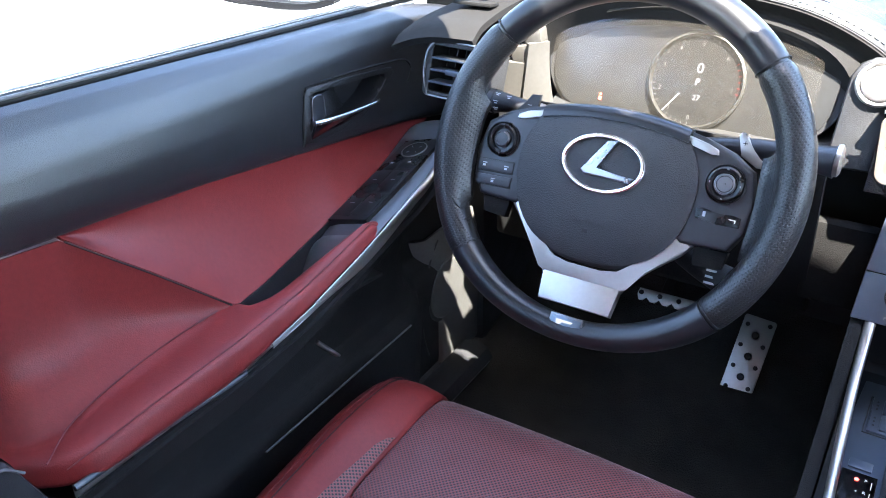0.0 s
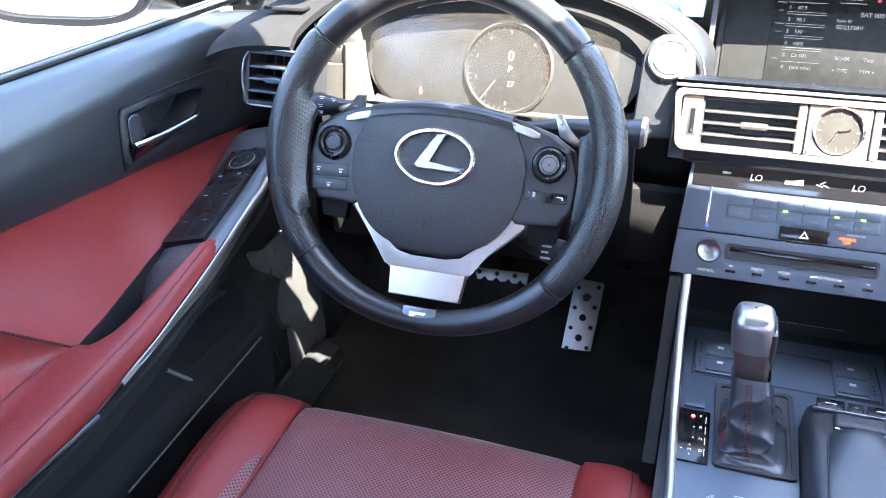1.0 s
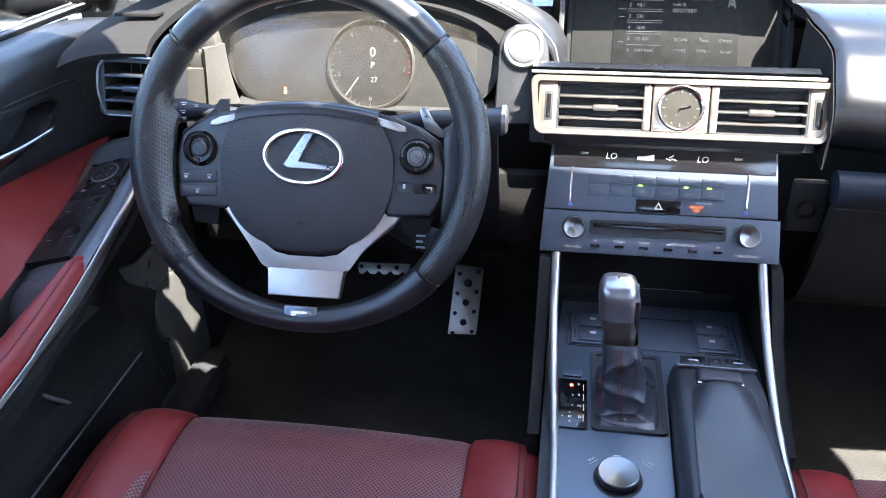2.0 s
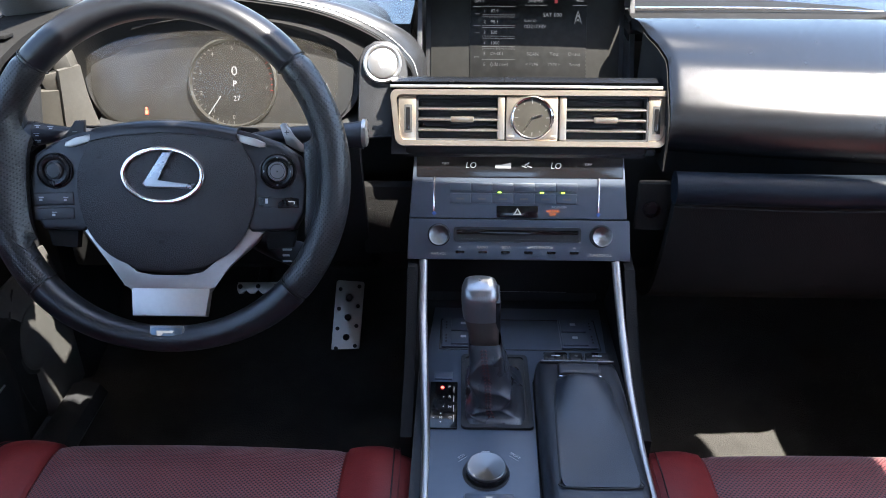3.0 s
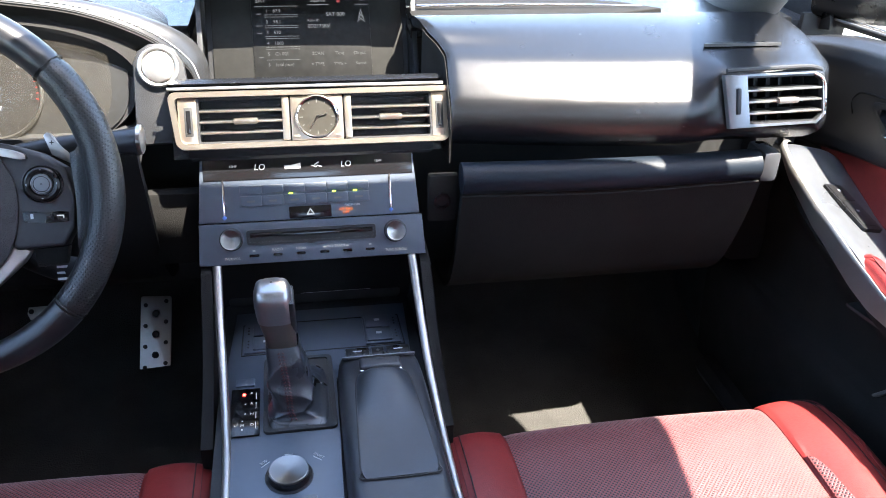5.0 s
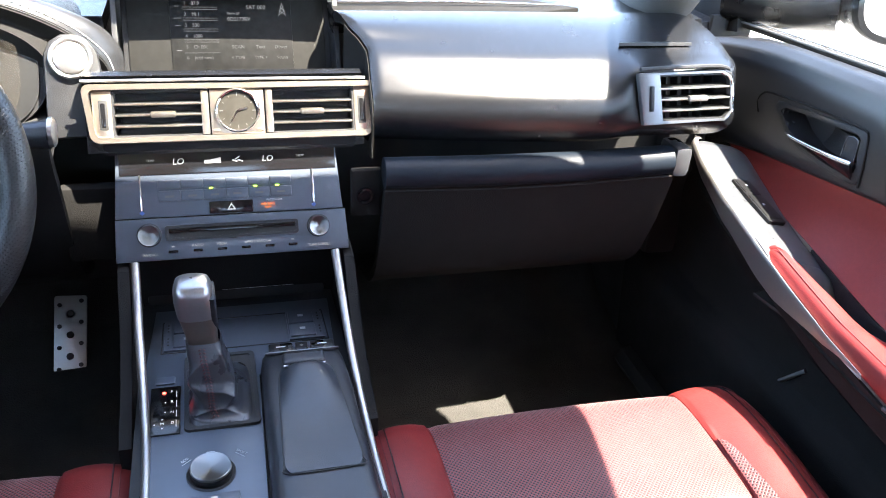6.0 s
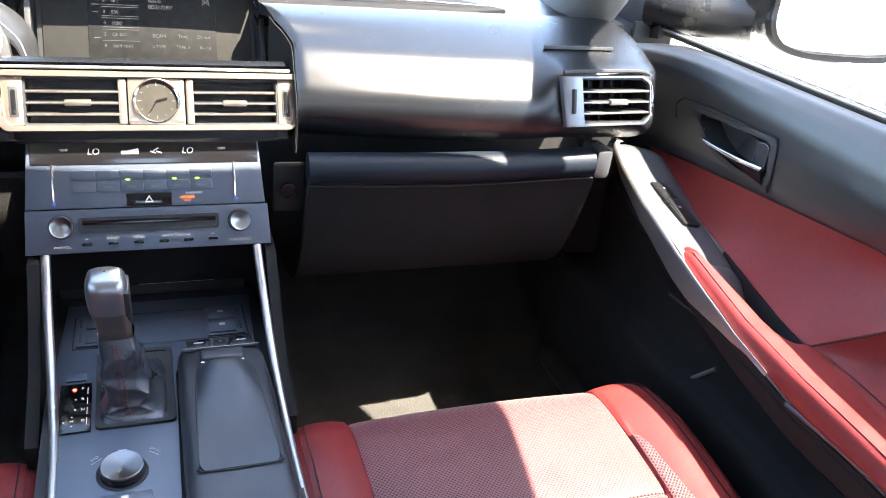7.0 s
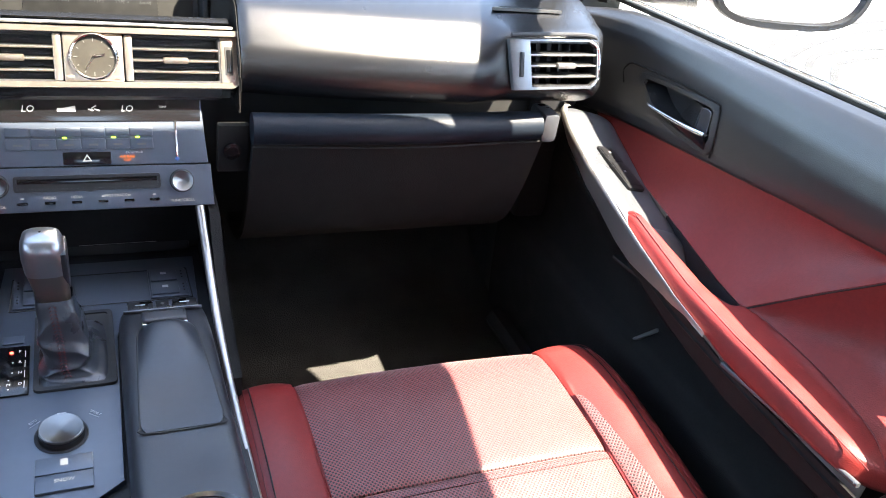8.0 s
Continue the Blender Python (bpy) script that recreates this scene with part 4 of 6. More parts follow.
    part("driver_end_pad", surface(lambda u, v: (-0.670 + 0.110 * u, left[round(v * 24)].y, left[round(v * 24)].z - 0.02 * (1 - u) ** 3), 8, 24, 0.008), MATT_BLACK, dash, "black pad over the driver's side vent")
    part("driver_grille", rbox((-0.595, 0.150, 0.778), (0.050, 0.020, 0.004), 0.001, pose(0, 0, 0, -6)), MATT_BLACK, dash)
    # pale stepped trim between the vent and the gauges
    cheek = part("column_cheek", surface(lambda u, v: (-0.592 + 0.060 * u + 0.006 * v * v, 0.164 - 0.008 * math.sin(math.pi * u) - 0.004 * u, 0.655 + 0.058 * v), 10, 8, 0.010), PALE, dash, "pale trim beside the gauges")
    part("cheek_cap", moved(rbox((0, 0, 0), (0.030, 0.020, 0.022), 0.004), pose(-0.538, 0.170, 0.7215, 0, -14)), PALE, cheek)
    part("cheek_cap", moved(rbox((0, 0, 0), (0.022, 0.020, 0.022), 0.004), pose(-0.5285, 0.176, 0.7415, 0, -10)), PALE, cheek)
    part("cheek_slot", moved(rbox((0, 0, 0), (0.0035, 0.004, 0.019), 0.001), pose(-0.566, 0.1555, 0.682)), RUBBER, cheek, "narrow upright slot")
    part("hood_side", surface(lambda u, v: (-0.537 + 0.022 * u + 0.016 * (1 - v) ** 2 * u + 0.006 * v * (1 - u), 0.157 + 0.022 * u, 0.648 + 0.090 * v), 5, 10, 0.006), PALE, dash, "pale leg of the gauge hood")
    kneeline = curve_at([(0, 0.100, 0.692), (0, 0.095, 0.66), (0, 0.115, 0.60), (0, 0.14, 0.53), (0, 0.19, 0.465), (0, 0.30, 0.43), (0, 0.46, 0.42)], 24)
    part("knee_panel", surface(lambda u, v: (-0.500 + 0.318 * u, kneeline[round(v * 24)].y, kneeline[round(v * 24)].z), 10, 24, 0.012), MATT_BLACK, dash, "black moulded knee panel")
    part("column_side_panel", rbox((-0.1575, 0.148, 0.5585), (0.063, 0.020, 0.094), 0.006), MATT_BLACK, dash)
    part("cluster_floor", surface(lambda u, v: (-0.505 + 0.318 * u, 0.10 + 0.13 * v, 0.680 - 0.03 * (1 - v)), 10, 6, 0.012), RUBBER, dash)


# ---- steering wheel ----
HUB = Vector((-0.365, 0.0, 0.68))
WHEEL = axes_at(HUB, (1, 0, 0), (0, math.sin(radians(24)), math.cos(radians(24)))) @ pose(0, 0, 0, 0, 0, 0.3)


def steering_wheel():
    wheel = thing("steering_wheel", HUB, "black leather steering wheel with silver lower spoke and buttons", "steering wheel")

    def rim(a0, a1, material, label, r=0.0158, n=40):
        pts = [WHEEL @ Vector((0.1695 * math.cos(radians(a0 + (a1 - a0) * k / n)), 0.1695 * math.sin(radians(a0 + (a1 - a0) * k / n)), 0)) for k in range(n + 1)]
        out = WHEEL.to_3x3() @ Vector((0, 0, 1))
        ob = part("rim", tube(pts, lambda t: r * (1 - 0.10 * (1 if t in (0.0, 1.0) else 0)), n, 18, 1.12, out, smooth=False), material, wheel, label)
        return ob

    top = rim(40, 140, WHEEL_HIDE, "smooth black leather rim section")
    bottom = []
    for k in range(61):
        a, dip = radians(222 + 96 * k / 60), math.sin(math.pi * k / 60) ** 1.5
        bottom.append(WHEEL @ Vector(((0.1695 - 0.0045 * dip) * math.cos(a), (0.1695 - 0.0045 * dip) * math.sin(a), 0)))
    low = part("rim", tube(bottom, lambda t: 0.0162 - 0.0030 * math.sin(math.pi * t) ** 1.5, 60, 18, 1.12, WHEEL.to_3x3() @ Vector((0, 0, 1)), smooth=False), WHEEL_HIDE, wheel, "smooth black leather rim section")
    rim(140, 222, WHEEL_PERF, "perforated black leather grip", 0.0165)
    rim(-42, 40, WHEEL_PERF, "perforated black leather grip", 0.0165)
    # thumb lobes where the spokes join the rim
    for s in (-1, 1):
        def lobe(u, v):
            y = (0.034 + 0.036 * v * v) + (-0.094 - 0.058 * v * v) * u
            x0 = 0.137 + 0.003 * math.sin(math.pi * u)
            x1 = math.sqrt(0.1695 ** 2 - y * y) - 0.005
            edge = 0.006 * (2 * u - 1) ** 8
            return WHEEL @ Vector((s * (x0 + (x1 - x0) * v), y, -0.0055 + 0.0165 * v * v * (3 - 2 * v) - edge))

        part("thumb_rest", surface(lobe, 24, 12, 0.010), WHEEL_PERF, wheel, "perforated leather thumb rest")
        plate = prism([(s * x, y) for x, y in ((0.056, 0.049), (0.085, 0.043), (0.112, 0.034), (0.133, 0.020), (0.140, -0.008), (0.1375, -0.036), (0.127, -0.054), (0.085, -0.056), (0.056, -0.030))][::s], WHEEL @ pose(0, 0, -0.024), 0.020, 0.004, 3)
        spoke = part("side_spoke", plate, SPOKE_BLACK, wheel, "black button spoke")
        part("spoke_blade", prism([(s * x, y) for x, y in ((0.070, 0.0350), (0.094, 0.0285), (0.101, 0.0290), (0.100, 0.0335), (0.090, 0.0375), (0.068, 0.0430))][::s], WHEEL @ pose(0, 0, -0.006), 0.005, 0.0015), SILVER, spoke, "silver blade")
        cx, cy = s * 0.1125, 0.005
        pad = part("button_ring", turned([(0.0182, 0), (0.0182, 0.0022), (0.0172, 0.0026), (0.0164, 0.0010), (0.0158, 0.0034), (0.0140, 0.0046), (0.0112, 0.0036), (0.0104, 0.0008), (0.0096, 0.0008)], WHEEL @ pose(cx, cy, -0.004), 40), SWITCH_BLACK, spoke, "round black switch")
        part("button_core", turned([(0.0090, 0), (0.0088, 0.0040), (0.0070, 0.0054), (0.0066, 0.0046), (0.001, 0.0050)], WHEEL @ pose(cx, cy, -0.004), 28), SPOKE_BLACK if s < 0 else SWITCH_BLACK, pad)
        if s > 0:
            part("button_band", turned([(0.0094, 0), (0.0094, 0.0052), (0.0088, 0.0055), (0.0084, 0.0050)], WHEEL @ pose(cx, cy, -0.004), 36), STEEL, pad, "thin metal ring")
        for a in (0, 90, 180, 270):
            at = WHEEL @ pose(cx + 0.0134 * math.cos(radians(a)), cy + 0.0134 * math.sin(radians(a)), 0.0004, 0, 0, a + 90)
            if s < 0:
                part("button_split", moved(rbox((0, 0, 0), (0.0008, 0.0050, 0.0012), 0), at), RUBBER, pad)
            else:
                part("button_mark", moved(rbox((0, 0, 0), (0.0018, 0.0008, 0.0003), 0), at), GREY_INK, pad)
        if s < 0:
            for y0, h, marks in ((-0.0235, 0.0118, (-0.0125, 0.0125)), (-0.0385, 0.0105, (0.0,))):
                part("key_gap", moved(rbox((0, 0, 0), (0.0420, h + 0.0022, 0.003), 0.0012), WHEEL @ pose(-0.1148, y0, -0.0052, 0, 0, 2)), RUBBER, spoke)
                key = part("button_key", moved(rbox((0, 0, 0), (0.0402, h, 0.004), 0.0010), WHEEL @ pose(-0.1148, y0, -0.0050, 0, 0, 2)), SPOKE_BLACK, spoke, "flush black key")
                for dx in marks:
                    part("key_mark", moved(rbox((0, 0, 0), (0.0050, 0.0009, 0.0003), 0), WHEEL @ pose(-0.1148 + dx, y0 + 0.0016, -0.0028)), GREY_INK, key)
                    part("key_mark", moved(rbox((0, 0, 0), (0.0030, 0.0022, 0.0003), 0), WHEEL @ pose(-0.1148 + dx - 0.0005, y0 - 0.0010, -0.0028)), GREY_INK, key)
        else:
            key = part("button_key", prism([(-0.020, 0.0050), (-0.012, 0.0052), (0.0, 0.0026), (0.012, 0.0042), (0.020, 0.0030), (0.020, -0.0062), (0.0, -0.0068), (-0.020, -0.0045)], WHEEL @ pose(0.1128, -0.0250, -0.0050), 0.0022, 0.0008), SWITCH_BLACK, spoke, "waisted gloss black key")
            part("key_mark", moved(rbox((0, 0, 0), (0.0026, 0.0048, 0.0003), 0), WHEEL @ pose(0.1006, -0.0246, -0.0026)), GREY_INK, key)
            part("key_mark", moved(rbox((0, 0, 0), (0.0058, 0.0010, 0.0003), 0), WHEEL @ pose(0.1255, -0.0250, -0.0026)), WHITE_INK, key)
            part("key_mark", moved(rbox((0, 0, 0), (0.0010, 0.0026, 0.0003), 0), WHEEL @ pose(0.1284, -0.0262, -0.0026)), WHITE_INK, key)
        lower = part("spoke_pocket", prism([(s * x, y) for x, y in ((0.096, -0.056), (0.128, -0.055), (0.124, -0.072), (0.098, -0.074))][::s], WHEEL @ pose(0, 0, -0.024), 0.010, 0.002), MATT_BLACK, spoke, "dark lower corner of the spoke")
        if s < 0:
            pts = [(-0.098, 0.0575), (-0.108, 0.0565), (-0.118, 0.040), (-0.150, 0.022), (-0.150, 0.012), (-0.100, 0.018)]
        else:
            pts = [(0.1065, 0.0520), (0.1090, 0.0550), (0.1130, 0.0545), (0.1150, 0.0520), (0.1215, 0.0400), (0.1300, 0.0315), (0.1500, 0.0290), (0.1500, 0.0245), (0.1280, 0.0250), (0.1130, 0.0330)][::-1]
        paddle = part("shift_paddle", prism(pts, WHEEL @ pose(0, 0, -0.045), 0.005, 0.0015), SILVER if s > 0 else SPOKE_BLACK, wheel, "metal gear shift paddle" if s > 0 else "dark gear shift paddle")
        part("paddle_mark", moved(rbox((0, 0, 0), (0.0044, 0.0007, 0.0003), 0), WHEEL @ pose(0.1140 if s > 0 else -0.1080, 0.0450, -0.0396)), RUBBER if s > 0 else GREY_INK, paddle)
        if s > 0:
            part("paddle_mark", moved(rbox((0, 0, 0), (0.0007, 0.0044, 0.0003), 0), WHEEL @ pose(0.1140, 0.0450, -0.0396)), RUBBER, paddle)
    # airbag cover
    pad_line = [(0.0, 0.0475), (0.035, 0.0465), (0.064, 0.0430), (0.0745, 0.0360), (0.0840, 0.018), (0.0895, 0.0), (0.088, -0.030), (0.078, -0.058), (0.058, -0.080), (0.030, -0.092), (0.0, -0.095)]
    half = [Vector((x, y, 0)) for x, y in pad_line]
    edge = curve_at(half, 30)
    ring = edge + [Vector((-p.x, p.y, 0)) for p in edge[-2:0:-1]]

    def cover(u, v):
        p = ring[round(u * len(ring)) % len(ring)]
        c = Vector((0, -0.015, 0))
        q = c + (p - c) * min(1.0, v * 1.12)
        w = 0.006 - 0.010 * v ** 3 if v < 0.9 else 0.006 - 0.0073 - (v - 0.9) * 0.20
        return WHEEL @ Vector((q.x, q.y, w + 0.004 * (q.y / 0.08) ** 2 * (1 if q.y > 0 else 0.3)))

    bag = part("airbag_cover", surface(cover, len(ring), 20, 0, True), shader("charcoal_airbag_cover", (0.024, 0.0235, 0.0255), 0.5, bump=0.4, bump_scale=900, vary=0.08), wheel, "charcoal grained airbag cover", 60)
    part("cover_core", prism([(x * 0.95, y * 0.95) for x, y in ((p.x, p.y) for p in ring)], WHEEL @ pose(0, 0, -0.06), 0.044, 0.004), DARK, wheel)
    groove = [WHEEL @ Vector((p.x * 1.005, p.y * 1.005 - 0.0001, -0.0105)) for p in ring]
    part("cover_gap", tube(groove, 0.0042, 10, 8, 1.0, WHEEL.to_3x3() @ Vector((0, 0, 1)), True), RUBBER, wheel, "dark gap round the cover")
    def rolled(u, v):
        x = -0.073 + 0.146 * u
        arc = curve_at([Vector((0, 0.0440, 0.0030)), Vector((0, 0.0505, 0.0020)), Vector((0, 0.0560, -0.0040)), Vector((0, 0.0575, -0.0160))], 12)[round(v * 12)]
        return WHEEL @ Vector((x, arc.y - 1.55 * x * x - 0.0010, arc.z))

    part("cover_lip", surface(rolled, 30, 12, 0.003), WHEEL_HIDE, bag, "smooth rolled upper lip")
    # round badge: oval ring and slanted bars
    em = WHEEL @ pose(0.0, 0.001, 0.0070)
    oval = [em @ Vector((0.0395 * math.cos(2 * math.pi * k / 56), 0.0262 * math.sin(2 * math.pi * k / 56), 0)) for k in range(56)]
    mark = part("emblem", tube(oval, 0.0025, 56, 8, 0.8, WHEEL.to_3x3() @ Vector((0, 0, 1)), True), CHROME, wheel, "chrome oval emblem")
    part("emblem_bar", prism([(0.001, 0.0225), (0.0125, 0.0235), (-0.0075, -0.0065), (0.0330, -0.0085), (0.0290, -0.0135), (-0.0165, -0.0125), (-0.0205, -0.0085)], em @ pose(0, 0, -0.002), 0.004, 0.0016, 3), shader("brushed_badge_metal", (0.36, 0.37, 0.39), 0.28, metal=1.0, vary=0.05), mark, "slanted chrome bar")
    lettering("legend", "SRS AIRBAG", 0.0062, WHEEL @ pose(0, -0.0567, 0.0062, -2), RUBBER, bag)
    part("legend_mark", moved(rbox((0, 0, 0), (0.006, 0.004, 0.0004), 0.0002), WHEEL @ pose(-0.003, -0.0652, 0.0054)), RUBBER, bag)
    # lower spoke
    wing = [(-0.092, -0.052), (-0.078, -0.050), (-0.062, -0.078), (-0.035, -0.100), (-0.018, -0.1035), (0.018, -0.1035), (0.035, -0.100), (0.062, -0.078), (0.078, -0.050), (0.096, -0.057), (0.088, -0.068), (0.060, -0.092), (0.044, -0.110), (0.0405, -0.118), (-0.0405, -0.118), (-0.044, -0.110), (-0.060, -0.092)]
    spoke = part("lower_spoke", prism(wing, WHEEL @ pose(0, 0, -0.018), 0.012, 0.003), SILVER, wheel, "satin silver V-shaped lower spoke")
    foot = prism([(-0.0405, -0.117), (-0.0375, -0.146), (0.0375, -0.146), (0.0405, -0.117)], WHEEL @ pose(0, -0.028, -0.004, -14), 0.010, 0.002)
    bmesh.ops.translate(foot, vec=WHEEL.to_3x3() @ Vector((0, 0.026, -0.040)), verts=foot.verts)
    part("spoke_foot", foot, SILVER, spoke)
    plate = part("badge_plate", moved(rbox((0, 0, 0), (0.035, 0.0185, 0.004), 0.0016), WHEEL @ pose(0.001, -0.1585, 0.0105, -12)), STEEL, wheel, "small chrome plate with plain shapes")
    part("plate_inlay", moved(rbox((0, 0, 0), (0.031, 0.0145, 0.001), 0.0003), WHEEL @ pose(0.001, -0.1585, 0.0125, -12)), shader("blue_grey_inlay", (0.12, 0.16, 0.20), 0.35, metal=0.6), plate)
    part("plate_mark", prism([(-0.010, 0.003), (0.008, 0.003), (0.006, 0.0005), (-0.003, 0.0005), (-0.005, -0.002), (-0.009, -0.002)], WHEEL @ pose(0.001, -0.1570, 0.0132, -12), 0.0003, 0), WHITE_INK, plate)
    # leather joints and inner stitching
    for a in (41, 139, 221, 319):
        c, s = math.cos(radians(a)), math.sin(radians(a))
        loop = [WHEEL @ Vector((c * (0.1695 + 0.0162 * math.cos(2 * math.pi * k / 20)), s * (0.1695 + 0.0162 * math.cos(2 * math.pi * k / 20)), 0.0182 * math.sin(2 * math.pi * k / 20))) for k in range(20)]
        part("rim_seam", tube(loop, 0.0007, 20, 5, 1.0, WHEEL.to_3x3() @ Vector((-s, c, 0)), True), RUBBER, wheel)
    for k in range(70):
        a = radians(222 + 96 * k / 70)
        c, s = math.cos(a), math.sin(a)
        p = WHEEL @ Vector((0.1545 * c, 0.1545 * s, 0.004))
        q = WHEEL @ Vector((0.1555 * math.cos(a + 0.014), 0.1555 * math.sin(a + 0.014), 0.007))
        part("stitch", tube([p, q], 0.0005, 1, 5), FAINT_INK, low)


def steering_column():
    col = thing("steering_column", HUB + Vector((0, 0.12, -0.04)), "black steering column shroud with two control stalks", "steering column")
    part("shroud", moved(rbox((0, 0, 0), (0.125, 0.105, 0.17), 0.022), WHEEL @ pose(0, -0.010, -0.115)), DARK, col)
    for s in (-1, 1):
        pts = [(s * 0.055, 0.035, -0.075), (s * 0.11, 0.043, -0.072), (s * 0.160, 0.044, -0.070), (s * (0.190 if s > 0 else 0.186), 0.044, -0.068)]
        stalk = part("stalk", tube([WHEEL @ Vector(p) for p in pts], (lambda t: 0.0085 + 0.0065 * t * t) if s > 0 else (lambda t: 0.0075 + 0.0060 * min(1, max(0, (t - 0.45) * 3.5))), 24, 16), SPOKE_BLACK, col, "black control stalk")
        if s > 0:
            part("stalk_cap", turned([(0.0150, 0), (0.0150, 0.004), (0.0125, 0.0055), (0.001, 0.0055)], axes_at(WHEEL @ Vector((0.1895, 0.046, -0.068)), WHEEL.to_3x3() @ Vector((0, 1, 0)), WHEEL.to_3x3() @ Vector((0, 0, 1)) @ Matrix.Identity(3)), 24), SILVER, stalk)
        else:
            part("stalk_joint", tube([WHEEL @ Vector((-0.1640, 0.044, -0.0702)), WHEEL @ Vector((-0.1628, 0.044, -0.0702))], 0.0138, 1, 16), RUBBER, stalk)
            for x, y in ((-0.172, 0.0475), (-0.1575, 0.0515), (-0.1430, 0.0500), (-0.172, 0.0385), (-0.1575, 0.0425), (-0.1575, 0.0355)):
                tilt = math.degrees(math.asin(max(-1, min(1, (0.044 - y) / 0.0138))))
                at = WHEEL @ pose(x, 0.044, -0.0702, tilt)
                part("stalk_mark", moved(rbox((0, 0, 0), (0.0062, 0.0008, 0.0004), 0), at @ pose(0, 0.0012, 0.0136)), GREY_INK, stalk)
                part("stalk_mark", moved(rbox((0, 0, 0), (0.0034, 0.0010, 0.0004), 0), at @ pose(0.0006, -0.0010, 0.0136)), GREY_INK, stalk)
    lever = part("cruise_stalk", tube([WHEEL @ Vector(p) for p in ((0.05, -0.06, -0.075), (0.09, -0.075, -0.060), (0.128, -0.085, -0.048))], lambda t: 0.008 + 0.006 * t, 10, 12, 1.1), DARK, col, "short cruise control stalk")
    for k in range(3):
        part("stalk_mark", moved(rbox((0, 0, 0), (0.010, 0.0022, 0.0005), 0), WHEEL @ pose(0.113, -0.077 - 0.006 * k, -0.0385)), GREY_INK, lever)


# ---- centre console ----
def centre_console():
    con = thing("centre_console", (0, -0.15, 0.16), "satin charcoal centre console with dial, buttons and armrest pad", "console")
    side = [(0.16, 0.20), (0.16, 0.436), (-0.22, 0.436), (-0.60, 0.455), (-0.72, 0.44), (-0.72, 0.20)]
    part("body", prism(side, axes_at((-0.116, 0, 0), (0, 1, 0), (0, 0, 1)), 0.232, 0.004), DARK, con, "black moulded console sides")
    part("top_plate", prism([(-0.101, 0.125), (-0.108, 0.02), (-0.105, -0.12), (-0.103, -0.245), (-0.02, -0.245), (0.008, -0.225), (0.010, -0.02), (0.022, 0.008), (0.100, 0.010), (0.106, 0.125)][::-1], pose(0, 0, 0.437), 0.006, 0.0015), SATIN, con, "satin charcoal top plate")
    for s in (-1, 1):
        path = [(s * x, y, z) for x, y, z in (((0.1125, 0.076, 0.541), (0.1115, 0.035, 0.502), (0.1080, -0.025, 0.468), (0.1045, -0.080, 0.448), (0.1015, -0.150, 0.441), (0.0990, -0.33, 0.440)) if s < 0 else ((0.109, 0.076, 0.541), (0.1115, 0.035, 0.502), (0.1125, -0.025, 0.468), (0.1140, -0.080, 0.446), (0.1150, -0.150, 0.434), (0.1150, -0.33, 0.430)))]
        part("side_strip", tube(path, lambda t: 0.0052 - 0.0012 * t, 36, 10, 1.0), SILVER, con, "slim satin silver strip")
    # heater switches
    for s, x in ((-1, -0.0690), (1, 0.0715)):
        plate = part("heater_panel", rbox((x, 0.068, 0.4445), (0.042, 0.058, 0.003), 0.001), SATIN, con)
        for k in range(2):
            b = part("heater_button", rbox((x + s * -0.004, 0.0815 - 0.027 * k, 0.4465), (0.030, 0.0245, 0.0035), 0.0012), SATIN, plate)
            part("button_mark", rbox((x - s * 0.004, 0.0830 - 0.027 * k, 0.4485), (0.0065, 0.0042, 0.0004), 0), GREY_INK, b)
            for j in range(3):
                part("button_dot", rbox((x + s * 0.0165, 0.088 - 0.006 * j - 0.027 * k, 0.4464), (0.0018, 0.0018, 0.0006), 0), RUBBER, plate)
    panel_line = [Vector((x, y, 0.4434)) for x, y in ((-0.092, 0.098), (-0.093, 0.037), (0.096, 0.037), (0.095, 0.098), (-0.092, 0.098))]
    for a, b in zip(panel_line[:-1], panel_line[1:]):
        part("panel_groove", tube([a, b], 0.0007, 1, 6), RUBBER, con)
    # selector plate
    plate = part("selector_plate", rbox((-0.0860, -0.0625, 0.4440), (0.030, 0.074, 0.003), 0.001), GLOSS, con, "gloss black gear position plate")
    part("position_lamp", turned([(0.0018, 0), (0.0018, 0.0008), (0.0003, 0.0008)], pose(-0.0875, -0.0360, 0.4455), 14), glowing("red_lamp", (1.0, 0.04, 0.03), 1.2), plate, "lit red lamp")
    for k, words in enumerate(("P", "R", "N", "D")):
        lettering("legend", words, 0.0048, pose(-0.0800 + 0.0005 * k, -0.0345 - 0.0165 * k, 0.4457), WHITE_INK, plate)
        part("gate_line", rbox((-0.0750, -0.039 - 0.0155 * k, 0.4457), (0.0007, 0.010, 0.0003), 0), WHITE_INK, plate)
    lettering("legend", "M", 0.0048, pose(-0.0885, -0.0845, 0.4457), WHITE_INK, plate)
    for dx, dy in ((-0.010, -0.0845), (-0.0885 + 0.086, -0.078), (-0.0885 + 0.086, -0.091), (0.0, -0.0515), (0.0, -0.0670)):
        part("gate_dot", rbox((-0.086 + dx, dy, 0.4457), (0.0014, 0.0014, 0.0003), 0), WHITE_INK, plate)
    part("blank_key", rbox((-0.0870, -0.0135, 0.4440), (0.020, 0.0125, 0.0022), 0.001), SATIN, con)
    # lever opening
    gate = part("lever_frame", frame_plate(rrect(0.076, 0.124, 0.006, 4), rrect(0.066, 0.114, 0.004, 4), pose(-0.0295, -0.0370, 0.4425), 0.0035, 0.001), DARK, con)
    part("lever_well", rbox((-0.0295, -0.0370, 0.4435), (0.066, 0.114, 0.001), 0), RUBBER, gate)
